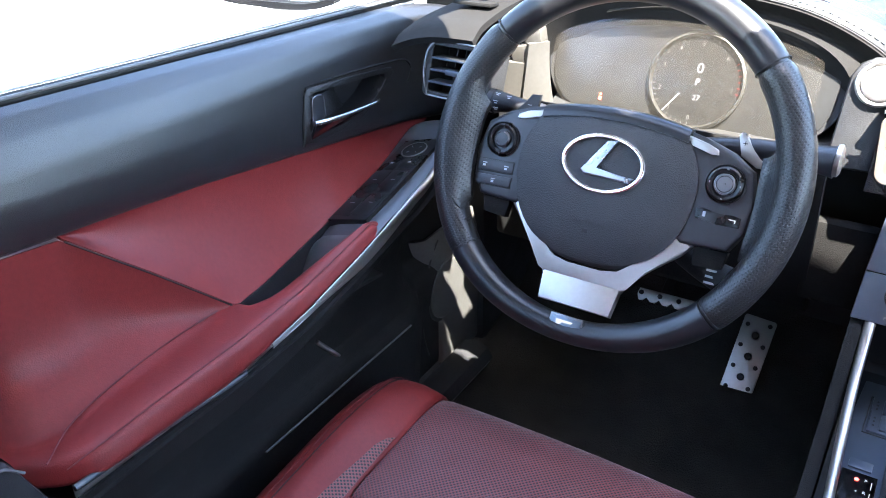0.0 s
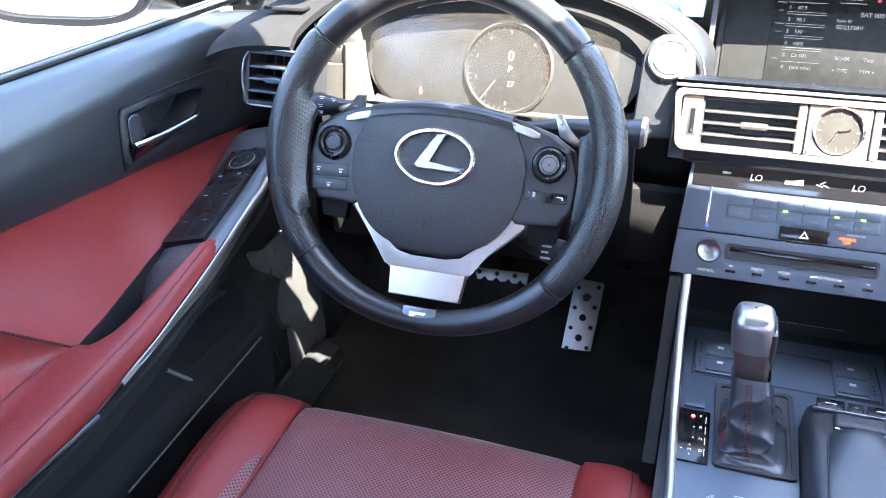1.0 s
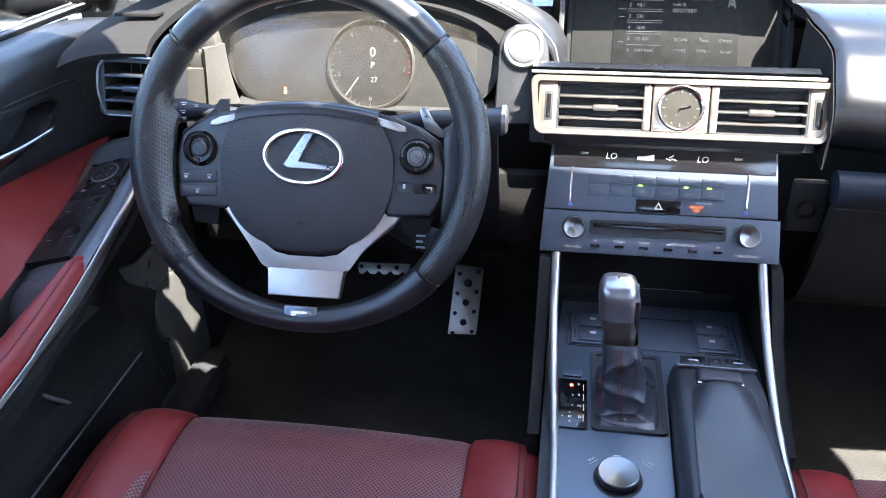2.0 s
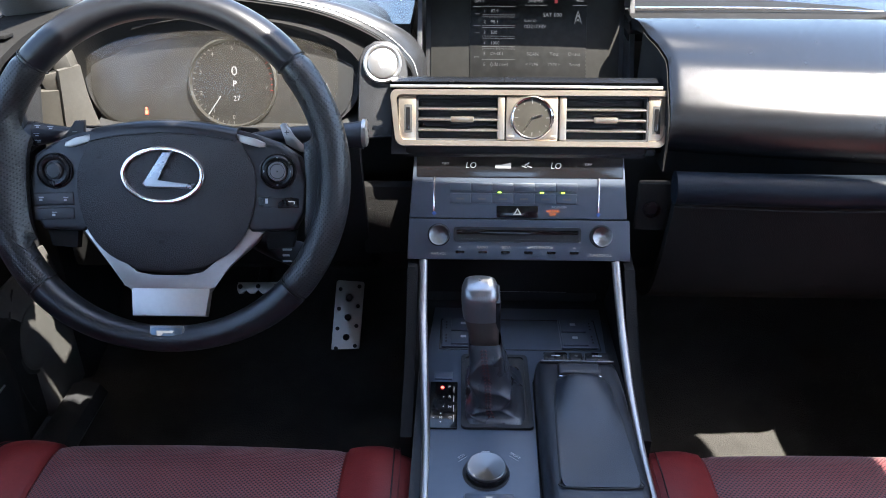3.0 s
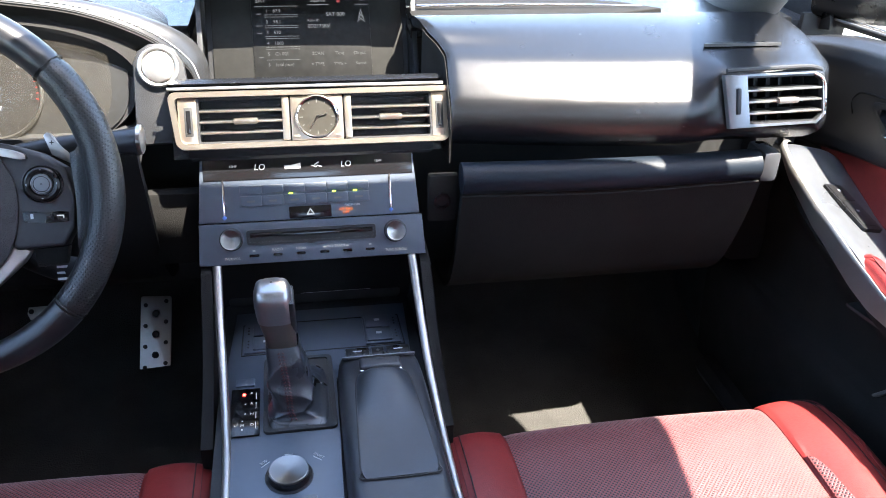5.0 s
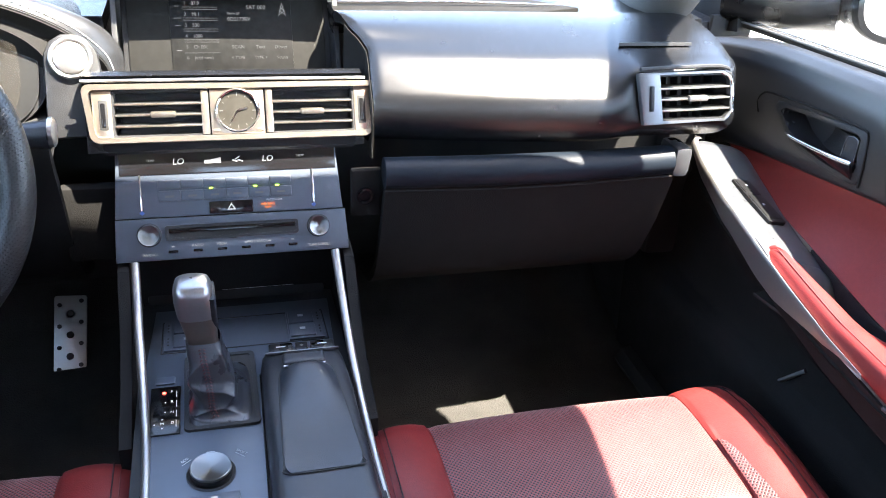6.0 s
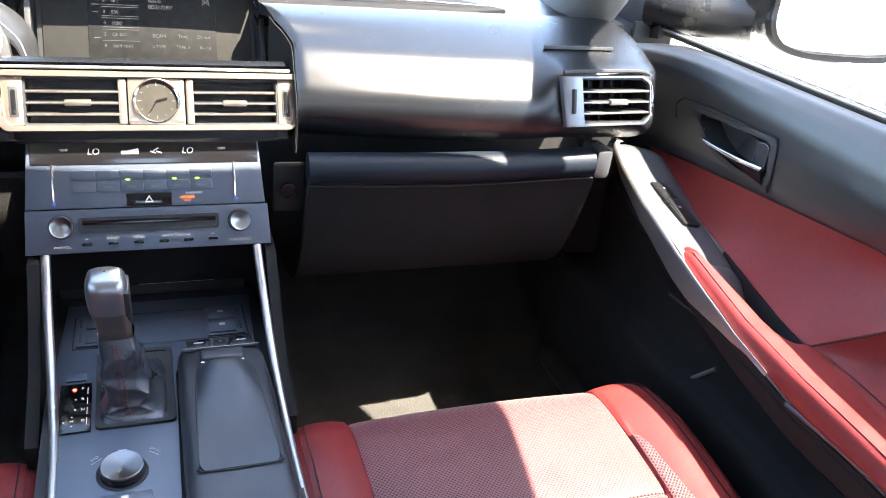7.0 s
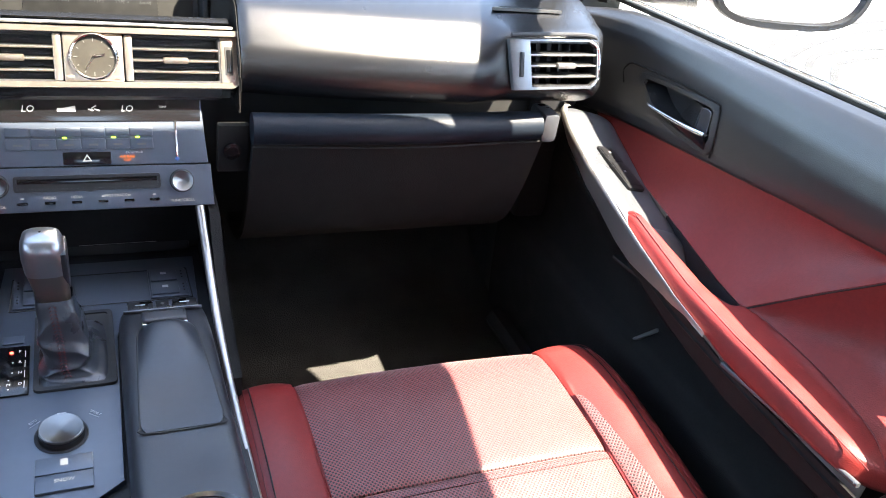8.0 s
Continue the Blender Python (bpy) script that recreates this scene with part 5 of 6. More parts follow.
    # drive mode dial
    dm = pose(-0.0425, -0.160, 0.443) @ Matrix.Diagonal((0.96, 0.96, 0.64, 1))
    dial = part("mode_dial", turned([(0.0180, 0.0100), (0.0192, 0.0102), (0.0196, 0.0112), (0.0196, 0.0150), (0.0188, 0.0160), (0.0176, 0.0156), (0.0005, 0.0134)], dm, 56), spun("spun_metal_dial", (0.19, 0.19, 0.187), 0.30, "Z"), con, "spun metal drive mode dial")
    part("dial_collar", turned([(0.0238, 0), (0.0238, 0.0012), (0.0226, 0.0020), (0.0206, 0.0006)], dm, 56), DARK, dial)
    part("dial_skirt", turned([(0.0204, 0.0), (0.0199, 0.0100), (0.0185, 0.0104)], dm, 56), GLOSS, dial)
    for words, x, y, rz in (("ECO", -0.0735, -0.137, 40), ("SPORT", -0.0145, -0.135, -40)):
        lettering("legend", words, 0.0040, pose(x + (0.007 if x < -0.05 else 0.001), y - 0.001, 0.4434, 0, 0, rz), GREY_INK, con)
        part("legend_line", moved(rbox((0, 0, 0), (0.011, 0.0005, 0.0003), 0), pose(x + (0.0085 if x < -0.05 else -0.0005), y - 0.0045, 0.4433, 0, 0, rz)), GREY_INK, con)
    part("legend_line", rbox((-0.0425, -0.1305, 0.4433), (0.008, 0.0008, 0.0003), 0), GREY_INK, con)
    for k in range(2):
        key = part("drive_key", rbox((-0.0405, -0.1980 - 0.0205 * k, 0.4440), (0.046, 0.0195, 0.004), 0.001), SATIN, con)
        if k:
            lettering("legend", "SNOW", 0.0052, pose(-0.0405, -0.2170, 0.4462), WHITE_INK, key)
        else:
            part("key_mark", rbox((-0.0405, -0.1960, 0.4462), (0.006, 0.0075, 0.0003), 0), WHITE_INK, key)
    # cup holder cover behind
    lid = part("holder_cover", prism(rrect(0.108, 0.15, 0.018, 5), pose(-0.050, -0.325, 0.440), 0.010, 0.004), SATIN, con)
    part("holder_gap", prism(rrect(0.112, 0.154, 0.020, 5), pose(-0.050, -0.325, 0.4385), 0.005, 0), RUBBER, lid)
    # remote controller box
    box = part("controller_box", surface(lambda u, v: controller(u, v), 40, 40, 0), SPOKE_BLACK, con, "black hand rest box for the controller", 50)
    def rest(u, v, lift=0.0, grow=0.0):
        e = 2 * u - 1
        w = (0.0270 + 0.0088 * v ** 0.8) * (1 - 0.12 * max(0.0, (v - 0.90) / 0.10) ** 3) * (1 - math.exp(-(v + 0.004) * 30)) ** 0.5 + grow
        hump = 0.013 * math.exp(-((v - 0.10) / 0.28) ** 2) * (1 - abs(e) ** 2.5) * min(1, v * 12)
        return 0.0585 + w * e, -0.0505 - 0.158 * v, 0.4778 + 0.0005 * v - 0.004 * max(0, v - 0.9) + hump + lift

    part("palm_rest", surface(rest, 24, 40, 0.004), shader("smooth_charcoal_hide", (0.022, 0.025, 0.031), 0.38, bump=0.12, bump_scale=1200), box, "smooth charcoal palm rest", 60)
    rim = [Vector(rest(0, v, -0.0012, 0.0006)) for v in np.linspace(0.06, 1, 16)] + [Vector(rest(1, v, -0.0012, 0.0006)) for v in np.linspace(1, 0.06, 16)]
    part("rest_gap", tube(rim, 0.0009, 100, 6), RUBBER, box)
    knob = part("touch_knob", rbox((0.0575, -0.0460, 0.4780), (0.045, 0.020, 0.013), 0.005, None, 3), SPOKE_BLACK, box)
    for x in (0.0375, 0.0775):
        part("knob_tip", rbox((x, -0.0555, 0.4795), (0.0045, 0.0035, 0.0030), 0.0012), CHROME, knob, "small bright tip")
    for k, (x, w) in enumerate(((0.036, 0.026), (0.0585, 0.014), (0.081, 0.026))):
        b = part("menu_key", rbox((x, -0.0145, 0.4725), (w, 0.014, 0.005), 0.002), SWITCH_BLACK, box)
        if k != 1:
            part("key_mark", rbox((x, -0.0145, 0.4752), (0.010, 0.0012, 0.0004), 0), GREY_INK, b)
        else:
            part("key_mark", moved(rbox((0, 0, 0), (0.003, 0.003, 0.0004), 0), pose(x, -0.0145, 0.4752, 0, 0, 45)), FAINT_INK, b)
    part("key_rim", rbox((0.0585, -0.0235, 0.4735), (0.080, 0.0022, 0.004), 0.001), STEEL, box)
    part("cup_rim", turned([(0.042, 0), (0.042, 0.004), (0.036, 0.005), (0.034, 0.001)], pose(0.062, -0.325, 0.472), 40), GLOSS, con)


def controller(u, v):
    """Rounded box from its front nose at v 0 to its rear end at v 1."""
    y = 0.008 - 0.50 * v ** 1.4
    nose = 1 - math.exp(-v * 18)
    w = (0.030 + 0.016 * nose) + 0.003 * v
    a = math.pi * (1 - u)
    c, s = math.cos(a), math.sin(a)
    x = 0.0585 + w * math.copysign(abs(c) ** 0.30, c)
    top = 0.446 + (0.024 + 0.006 * min(1, v * 4)) * nose
    return x, y, 0.425 + (top - 0.425) * s ** 0.30


def gear_lever():
    lever = thing("gear_lever", (-0.035, -0.04, 0.443), "silver topped gear lever with stitched black leather boot", "gear lever")
    foot = [(0.032 * p[0], 0.054 * p[1]) for p in ellipse(1, 1, 96, 0, 0, 4.5)]
    levels = [(0.444, 1.00, -0.0310, -0.0440), (0.449, 0.88, -0.0335, -0.0480), (0.458, 0.74, -0.0370, -0.0540), (0.474, 0.72, -0.0375, -0.0550), (0.492, 0.67, -0.0395, -0.0515), (0.507, 0.60, -0.0420, -0.0468), (0.520, 0.52, -0.0432, -0.0425)]

    def boot(u, v):
        z, k, cx, cy = (float(np.interp(v * 6, range(7), [l[i] for l in levels])) for i in range(4))
        n = len(foot)
        x, y = foot[round(u * n) % n]
        crease = lambda a: 1 - 2 * abs(math.sin(a)) ** 0.55
        a = 2 * math.pi * u
        slack = math.sin(math.pi * min(1, v * 1.05))
        fold = (0.0016 * crease(1.5 * a + 5 * v + 0.6) * (1 - v) + 0.0016 * crease(a - 6.5 * v + 0.4) + 0.0014 * crease(7.5 * v + 1.1 * math.sin(a + 0.8))) * slack
        ky = k * (0.60 + 0.40 * (1 - v) ** 2)
        return cx + x * (k + fold * 34), cy + y * (ky + fold * 20), z + 0.6 * fold

    part("boot", surface(boot, len(foot), 64, 0, True), SOFT_HIDE, lever, "creased black leather boot", 70)
    for k in range(22):
        z = 0.450 + 0.0031 * k
        v = float(np.interp(z, [l[0] for l in levels], range(7))) / 6
        p = Vector(boot(0.75, v))
        c = Vector((float(np.interp(v * 6, range(7), [l[2] for l in levels])) - 0.002, p.y - 0.0008, z))
        for s in (-1, 1):
            part("stitch", tube([c + Vector((s * 0.0030, 0, 0)), c + Vector((s * 0.0012, -0.0004, 0.0022))], 0.0006, 1, 5), THREAD_RED, lever)
    # knob: rounded block leaning back to the driver, waisted above the boot
    heights = [(0.494, 0.0128, 0.0125, -0.0425, -0.0440), (0.506, 0.0130, 0.0125, -0.0430, -0.0425), (0.520, 0.0136, 0.0130, -0.0440, -0.0410), (0.534, 0.0148, 0.0145, -0.0460, -0.0390), (0.545, 0.0160, 0.0175, -0.0475, -0.0375), (0.549, 0.0163, 0.0182, -0.0478, -0.0372), (0.561, 0.0168, 0.0205, -0.0486, -0.0365), (0.572, 0.0163, 0.0200, -0.0492, -0.0360), (0.5795, 0.0142, 0.0165, -0.0494, -0.0358), (0.5830, 0.0100, 0.0110, -0.0494, -0.0355), (0.5838, 0.0001, 0.0001, -0.0494, -0.0355)]

    def block(lo, hi, grow=0.0):
        rows = [h for h in heights if lo <= h[0] <= hi]
        line = ellipse(1, 1, 36, 0, 0, 3.2)
        return surface(lambda u, v: (lambda h, q: (h[3] + (h[1] * 1.14 + grow) * q[0], h[4] + (h[2] + grow) * q[1], h[0]))(rows[round(v * (len(rows) - 1))], line[round(u * 36) % 36]), 36, len(rows) - 1, 0, True)

    stem = part("grip", block(0.49, 0.546), shader("brushed_dark_metal", (0.21, 0.18, 0.16), 0.42, metal=0.9, vary=0.05), lever, "brushed dark metal grip", 60)
    part("cap", block(0.545, 0.60, 0.0004), shader("brushed_grey_metal", (0.30, 0.30, 0.305), 0.34, metal=0.9, vary=0.05), stem, "polished silver cap", 60)
    side = [(-0.017, 0.030), (0.012, 0.034), (0.0185, 0.026), (0.0175, 0.006), (0.010, -0.010), (-0.004, -0.016), (-0.012, -0.004), (-0.018, 0.012)]
    part("insert", prism(side, axes_at((-0.0328, -0.0365, 0.5385), (0, 1, 0), (-0.03, 0, 1)), 0.0050, 0.0022, 3), SPOKE_BLACK, stem, "black side insert")


# ---- seats ----
SEAT_LINE = [(-0.045, 0.235), (-0.050, 0.300), (-0.058, 0.355), (-0.072, 0.385), (-0.092, 0.399), (-0.13, 0.404), (-0.20, 0.402), (-0.248, 0.398), (-0.256, 0.392), (-0.264, 0.397), (-0.34, 0.386), (-0.46, 0.370), (-0.58, 0.352)]


def car_seat(s):
    cx = s * 0.345
    seat = thing("bucket_seat", (cx, -0.33, 0.16), "red leather sports seat with perforated centre, " + ("driver's" if s < 0 else "passenger's, partly in the sun"), "car seat", "front seats")
    line = curve_at([(0, y, z) for y, z in SEAT_LINE], 96)

    def half_width(v):
        return 0.155 + 0.071 * (1 - math.exp(-(v / 0.20) ** 1.3))

    def bolster(a, v):
        """Height of the side roll over the middle panel; a runs 0..1 across the roll."""
        f = math.exp(-(v / 0.42) ** 2)
        return (1 - f) * 0.018 * math.sin(math.pi * (0.03 + 0.70 * a)) - f * 0.022 * a ** 1.8

    plain = curve_at([(0, y, z) for y, z in SEAT_LINE if not -0.265 < y < -0.245], 96)

    def at(x, v, dz=0.0):
        p = (plain if abs(x) > 0.157 else line)[min(96, round(v * 96))]
        return Vector((cx + x, p.y - 0.02 * (x / 0.2) ** 2 * max(0, 1 - v * 3), p.z + dz))

    def middle(u, v):
        x = (2 * u - 1) * 0.155
        e = abs(2 * u - 1)
        return at(x, v, -0.0022 * max(0, (e - 0.95) / 0.05) ** 2 + 0.003 * (1 - e * e))

    def rolled(side):
        def f(u, v):
            w = half_width(v)
            inner, v = 0.155, v
            if u < 0.7:
                a = u / 0.7
                p = at(side * (inner + (w - inner) * a), v, bolster(a, v) - 0.0022 * max(0, (0.06 - a) / 0.06))
            else:
                b = (u - 0.7) / 0.3
                p = at(side * (w + 0.016 * math.sin(math.pi * min(1, b * 1.2)) - 0.02 * max(0, b - 0.5)), v, bolster(1, v) - 0.15 * b ** 1.5)
                p.z = max(p.z, 0.235)
            return p
        return f

    cushion = part("cushion", surface(middle, 28, 96, 0.012), RED_PERF, seat, "perforated red leather cushion centre", 60)
    for side in (-1, 1):
        roll = part("bolster", surface(rolled(side), 26, 96, 0.010), RED, seat, "smooth red leather side bolster", 60)
        seam = [rolled(side)(0.55, v) + Vector((0, 0, 0.0012)) for v in np.linspace(0.10, 1, 40)]
        part("bolster_seam", tube(seam, 0.0007, 80, 6), THREAD_BLACK, roll)
        seam = [p + Vector((side * 0.007, 0, -0.0006)) for p in seam]
        part("bolster_seam", tube(seam, 0.0005, 80, 6), THREAD_RED, roll)
        if side == s:
            patch = surface(lambda u, v: rolled(side)(0.02 + (0.29 * math.sin(math.pi * (0.5 * v)) ** 0.6) * u, 0.635 + 0.360 * v) + Vector((0, 0, 0.0022)), 12, 30, 0.002)
            part("bolster_inset", patch, RED_PERF, roll, "perforated inset on the bolster")
    part("base", rbox((cx, -0.32, 0.225), (0.40, 0.46, 0.05), 0.02), DARK, seat, "black seat base")
    for x in (-0.19, 0.19):
        part("seat_rail", rbox((cx + x * 0.9, -0.32, 0.182), (0.035, 0.56, 0.040), 0.006), RUBBER, seat)
    # backrest behind the visible cushion
    def back(u, v):
        e = 2 * u - 1
        y, z = -0.60 - 0.36 * v, 0.40 + 0.60 * v
        w = 0.235 - 0.055 * v ** 2
        return cx + w * e, y + 0.05 * abs(e) ** 3 - 0.02 * (1 - v) * (1 - e * e), z - 0.03 * e * e * v ** 6
    part("backrest", surface(back, 20, 24, 0.09), RED, seat, "red leather backrest", 60)
    part("headrest", rbox((cx, -1.02, 1.07), (0.24, 0.09, 0.15), 0.035, pose(0, 0, 0, -12)), RED, seat)
    wing = [(cx + s * 0.252, -0.575, 0.44), (cx + s * 0.250, -0.562, 0.54), (cx + s * 0.248, -0.570, 0.62), (cx + s * 0.240, -0.610, 0.72), (cx + s * 0.225, -0.68, 0.84)]
    part("backrest_wing", tube(wing, 0.034, 20, 14), RED, seat, "red leather side wing of the backrest")
    part("recline_bracket", moved(rbox((0, 0, 0), (0.014, 0.050, 0.070), 0.005), pose(cx + s * 0.262, -0.505, 0.545, 20)), DARK, seat, "black plastic hinge cover")
    part("bracket_edge", tube([(cx + s * 0.2545, -0.532, 0.578), (cx + s * 0.2545, -0.503, 0.587), (cx + s * 0.2545, -0.486, 0.572)], 0.0012, 8, 6), GREY, seat)
    if s < 0:
        part("belt_latch", rbox((cx + 0.245, -0.50, 0.40), (0.03, 0.05, 0.10), 0.008), DARK, seat)
    return seat


# ---- doors ----
def seam_z(y):
    return 0.632 - 0.135 * y if y > -0.2 else 0.659 - 0.105 * (y + 0.2)


def belt_z(y):
    return 0.764 - 0.052 * y


ARM_TOP = [(0.20, 0.631), (0.14, 0.6175), (0.10, 0.6075), (0.04, 0.5930), (-0.06, 0.574), (-0.12, 0.562), (-0.18, 0.551), (-0.27, 0.545), (-0.36, 0.544), (-0.46, 0.540), (-0.60, 0.535)]
ARM_IN = [(0.20, 0.634), (0.185, 0.624), (0.16, 0.614), (0.12, 0.604), (0.04, 0.5955), (-0.10, 0.592), (-0.46, 0.594), (-0.60, 0.60)]


def car_door(s):
    side = "driver's" if s < 0 else "passenger's"
    door = thing("door_1" if s < 0 else "door_2", (s * 0.74, -0.16, 0.16), f"closed {side} car door with red leather insert, armrest and chrome handle", "car door", "", "structure")

    def put(name, bm, material, parent, label="", angle=50):
        return part(name, bm, material, parent, label, angle)

    top = lambda y: mix_at(y, ARM_TOP)
    inn = lambda y: mix_at(y, ARM_IN)
    Y0, Y1 = 0.315, -0.60

    def upper(u, v):
        y = Y0 + (Y1 - Y0) * u
        zb, zs = belt_z(y), seam_z(y)
        rear = smooth_step(-0.14, 0.30, -y)
        prof = [(0.742, zb - 0.004), (0.730, zb + 0.002), (0.716 + 0.005 * rear, zb - 0.004 * rear), (0.705 + 0.005 * rear, zb - 0.010 - 0.010 * rear), (0.699 + 0.002 * rear, zb - 0.028 - 0.014 * rear), (0.697, 0.5 * (zb + zs) - 0.012 * rear), (0.698, zs + 0.02), (0.703, zs + 0.002), (0.712, zs - 0.004)]
        t = v * 8
        i = min(7, int(t))
        a, b = prof[i], prof[i + 1]
        x, z = a[0] + (b[0] - a[0]) * (t - i), a[1] + (b[1] - a[1]) * (t - i)
        front = max(0.0, (y - 0.13) / 0.185)
        return s * (x - 0.045 * front ** 2 * (0.4 + 0.6 * min(1, v * 2))), y, z - 0.03 * front ** 2.5 * (1 - v)

    upper_panel = put("upper_panel", surface(upper, 60, 32, 0.008), DOOR_VINYL, door, "grained black vinyl upper panel")
    seal = [Vector((s * 0.742, y, belt_z(y) + 0.003)) for y in np.linspace(0.30, -0.62, 12)]
    put("window_seal", tube(seal, 0.0055, 30, 8), RUBBER, door, "black rubber window seal")
    put("seal_bead", tube([p + Vector((s * -0.0065, 0, 0.0035)) for p in seal], 0.0018, 30, 6), GREY, door)
    put("seal_bead", tube([p + Vector((s * 0.002, 0, 0.0065)) for p in seal], 0.0014, 30, 6), SILVER, door)

    # red leather insert: tip at the front, lower edge leaning in towards the grip
    edge_x = [(0.21, 0.706), (0.10, 0.690), (-0.03, 0.672), (-0.09, 0.671), (-0.134, 0.665), (-0.18, 0.657), (-0.23, 0.648), (-0.29, 0.674), (-0.355, 0.703), (-0.47, 0.704)]
    edge_h = [(0.21, 0.601), (0.10, 0.577), (-0.03, 0.568), (-0.09, 0.557), (-0.134, 0.553), (-0.18, 0.551), (-0.23, 0.553), (-0.29, 0.612), (-0.355, 0.672), (-0.47, 0.686)]

    def insert(u, v):
        y = 0.21 - 0.565 * u
        hi, lo, xl = seam_z(y), mix_at(y, edge_h), mix_at(y, edge_x)
        x = 0.7085 + (xl - 0.7085) * v ** 1.6
        return s * (x + 0.004 * math.sin(math.pi * v) * min(1, u * 5)), y, hi + (lo - hi) * v

    put("insert", surface(insert, 60, 16, 0.002), RED, door, "smooth dark red leather insert")

    # padded piece: slim nose beside the grip, then rising into the rear of the door
    def padded(u, v):
        y = -0.045 - 0.425 * u
        at = top(y)
        end = max(0.0, (u - 0.86) / 0.14)
        dn = mix_at(y, [(-0.045, 0.008), (-0.16, 0.012), (-0.24, 0.020), (-0.30, 0.025), (-0.38, 0.021), (-0.47, 0.014)])
        rest = [(0.610, at + 0.007), (0.6025, at + 0.0035), (0.5985, at - 0.25 * dn), (0.5965, at - 0.7 * dn), (0.600, at - dn)]
        if y > -0.228:
            out = mix_at(y, [(-0.045, 0.606), (-0.06, 0.616), (-0.10, 0.624), (-0.15, 0.630), (-0.20, 0.634), (-0.215, 0.640), (-0.228, 0.648)])
            prof = [(out, at - 0.026), (out, at - 0.014), (out - 0.001, at - 0.004), (out - 0.005, at + 0.004), ((out + 0.608) / 2, at + 0.0075)] + rest
        else:
            xu, zu = mix_at(y, edge_x), min(mix_at(y, edge_h), seam_z(y))
            d = zu - at - 0.008
            prof = [(xu, zu), (xu - 0.001, zu - 0.50 * d), (xu - 0.25 * (xu - 0.645), zu - 0.82 * d), (0.650, at + 0.009), (0.628, at + 0.008)] + rest
        p = curve_at([Vector((x, 0, z)) for x, z in prof], 45)[round(v * 45)]
        nose = max(0.0, 1 - u / 0.06)
        return s * (p.x + 0.05 * end ** 3), y, p.z - 0.01 * end ** 2 - 0.012 * nose ** 2

    arm = put("armrest", surface(padded, 60, 45, 0.002), RED, door, "padded dark red leather armrest")
    seam = [Vector((s * mix_at(y, [(-0.06, 0.606), (-0.2, 0.6065), (-0.46, 0.604)]), y, top(y) + 0.0062)) for y in np.linspace(-0.06, -0.455, 20)]
    put("armrest_seam", tube(seam, 0.0006, 60, 6), THREAD_RED, arm)
    fold = [(s * x, y, top(y) + h) for x, y, h in ((0.652, -0.25, 0.0120), (0.655, -0.30, 0.0118), (0.652, -0.36, 0.0108), (0.643, -0.42, 0.0092), (0.622, -0.46, 0.0070))]
    put("armrest_seam", tube(fold, 0.0007, 40, 6), THREAD_RED, arm)
    split = [(s * (mix_at(y, edge_x) - 0.0005), y, mix_at(y, edge_h)) for y in np.linspace(-0.232, -0.353, 8)]
    put("insert_seam", tube(split, 0.0010, 30, 6), THREAD_BLACK, arm)
    # grip hollow
    hollow = prism([(0.606, -0.045), (0.690, -0.040), (0.676, -0.15), (0.654, -0.236), (0.634, -0.22), (0.618, -0.12)][::1 if s > 0 else -1], Matrix.Diagonal((s, 1, 1, 1)) @ pose(0, 0, 0.505), 0.004, 0)
    put("grip_hollow", hollow, RUBBER, door, "dark hollow of the pull grip")
    put("grip_wall", surface(lambda u, v: (s * (mix_at(-0.045 - 0.188 * u, edge_x) + 0.003), -0.045 - 0.188 * u, 0.505 + (mix_at(-0.045 - 0.188 * u, edge_h) - 0.506) * v), 16, 4, 0.004), DARK, door)

    # switch panel ahead of the armrest
    def panel(u, v):
        y = 0.190 - 0.265 * u
        at = top(y)
        tip = max(0.0, 1 - u / 0.16)
        xi, xo = inn(y) + 0.004, mix_at(y, edge_x) + 0.002
        x = xi + (xo - xi) * v
        return s * x, y, at + 0.004 - 0.017 * v - 0.018 * tip ** 2 - 0.006 * (2 * v - 1) ** 4 - 0.005 * max(0, (u - 0.85) / 0.15) ** 2

    deck = put("switch_panel", surface(panel, 60, 32, 0.006), DECK, door, "satin charcoal switch panel")
    put("panel_filler", rbox((s * 0.724, 0.215, 0.550), (0.024, 0.20, 0.13), 0.003), MATT_BLACK, door)

    def tail(u, v):  # end of the panel, running down into the grip hollow
        y = -0.0735 - 0.050 * u
        xi = mix_at(y, [(-0.0735, 0.612), (-0.125, 0.620)])
        x = xi + (mix_at(y, edge_x) + 0.002 - xi) * v
        z = top(-0.0735) - 0.001 - 0.017 * v - 0.006 * (2 * v - 1) ** 4
        return s * x, y, z + (0.507 - z) * u ** 2.2

    put("panel_tail", surface(tail, 16, 24, 0.004), DECK, deck, "satin tail sloping into the pull grip")

    def deck_pose(x, y, half, turn=0):
        """On the switch panel, in line with it over half a length each way."""
        z = lambda yy: top(yy) - 0.0024
        rise = (z(y + half) - z(y - half)) / (2 * half)
        return axes_at((s * x, y, 0.5 * (z(y + half) + z(y - half))), (1, 0, -0.20 * s), (0, 1, rise)) @ pose(0, 0, 0, 0, 0, turn)

    if s < 0:
        seat = deck_pose(0.648, 0.030, 0.088) @ pose(0, 0, -0.0015)
        plate = put("switch_plate", prism([(-0.026, -0.090), (0.028, -0.086), (0.028, 0.086), (0.010, 0.090), (-0.026, 0.084)], seat @ pose(0, 0, -0.0080), 0.0100, 0.0015), SWITCH_BLACK, deck, "gloss black plate with window and mirror switches")
        knob = seat @ pose(0.002, 0.062, 0.0020)
        put("mirror_knob", turned([(0.0172, 0), (0.0172, 0.0012), (0.0161, 0.0014), (0.0160, 0.0004)], knob, 32), SILVER, plate, "thin metal ring of the mirror switch")
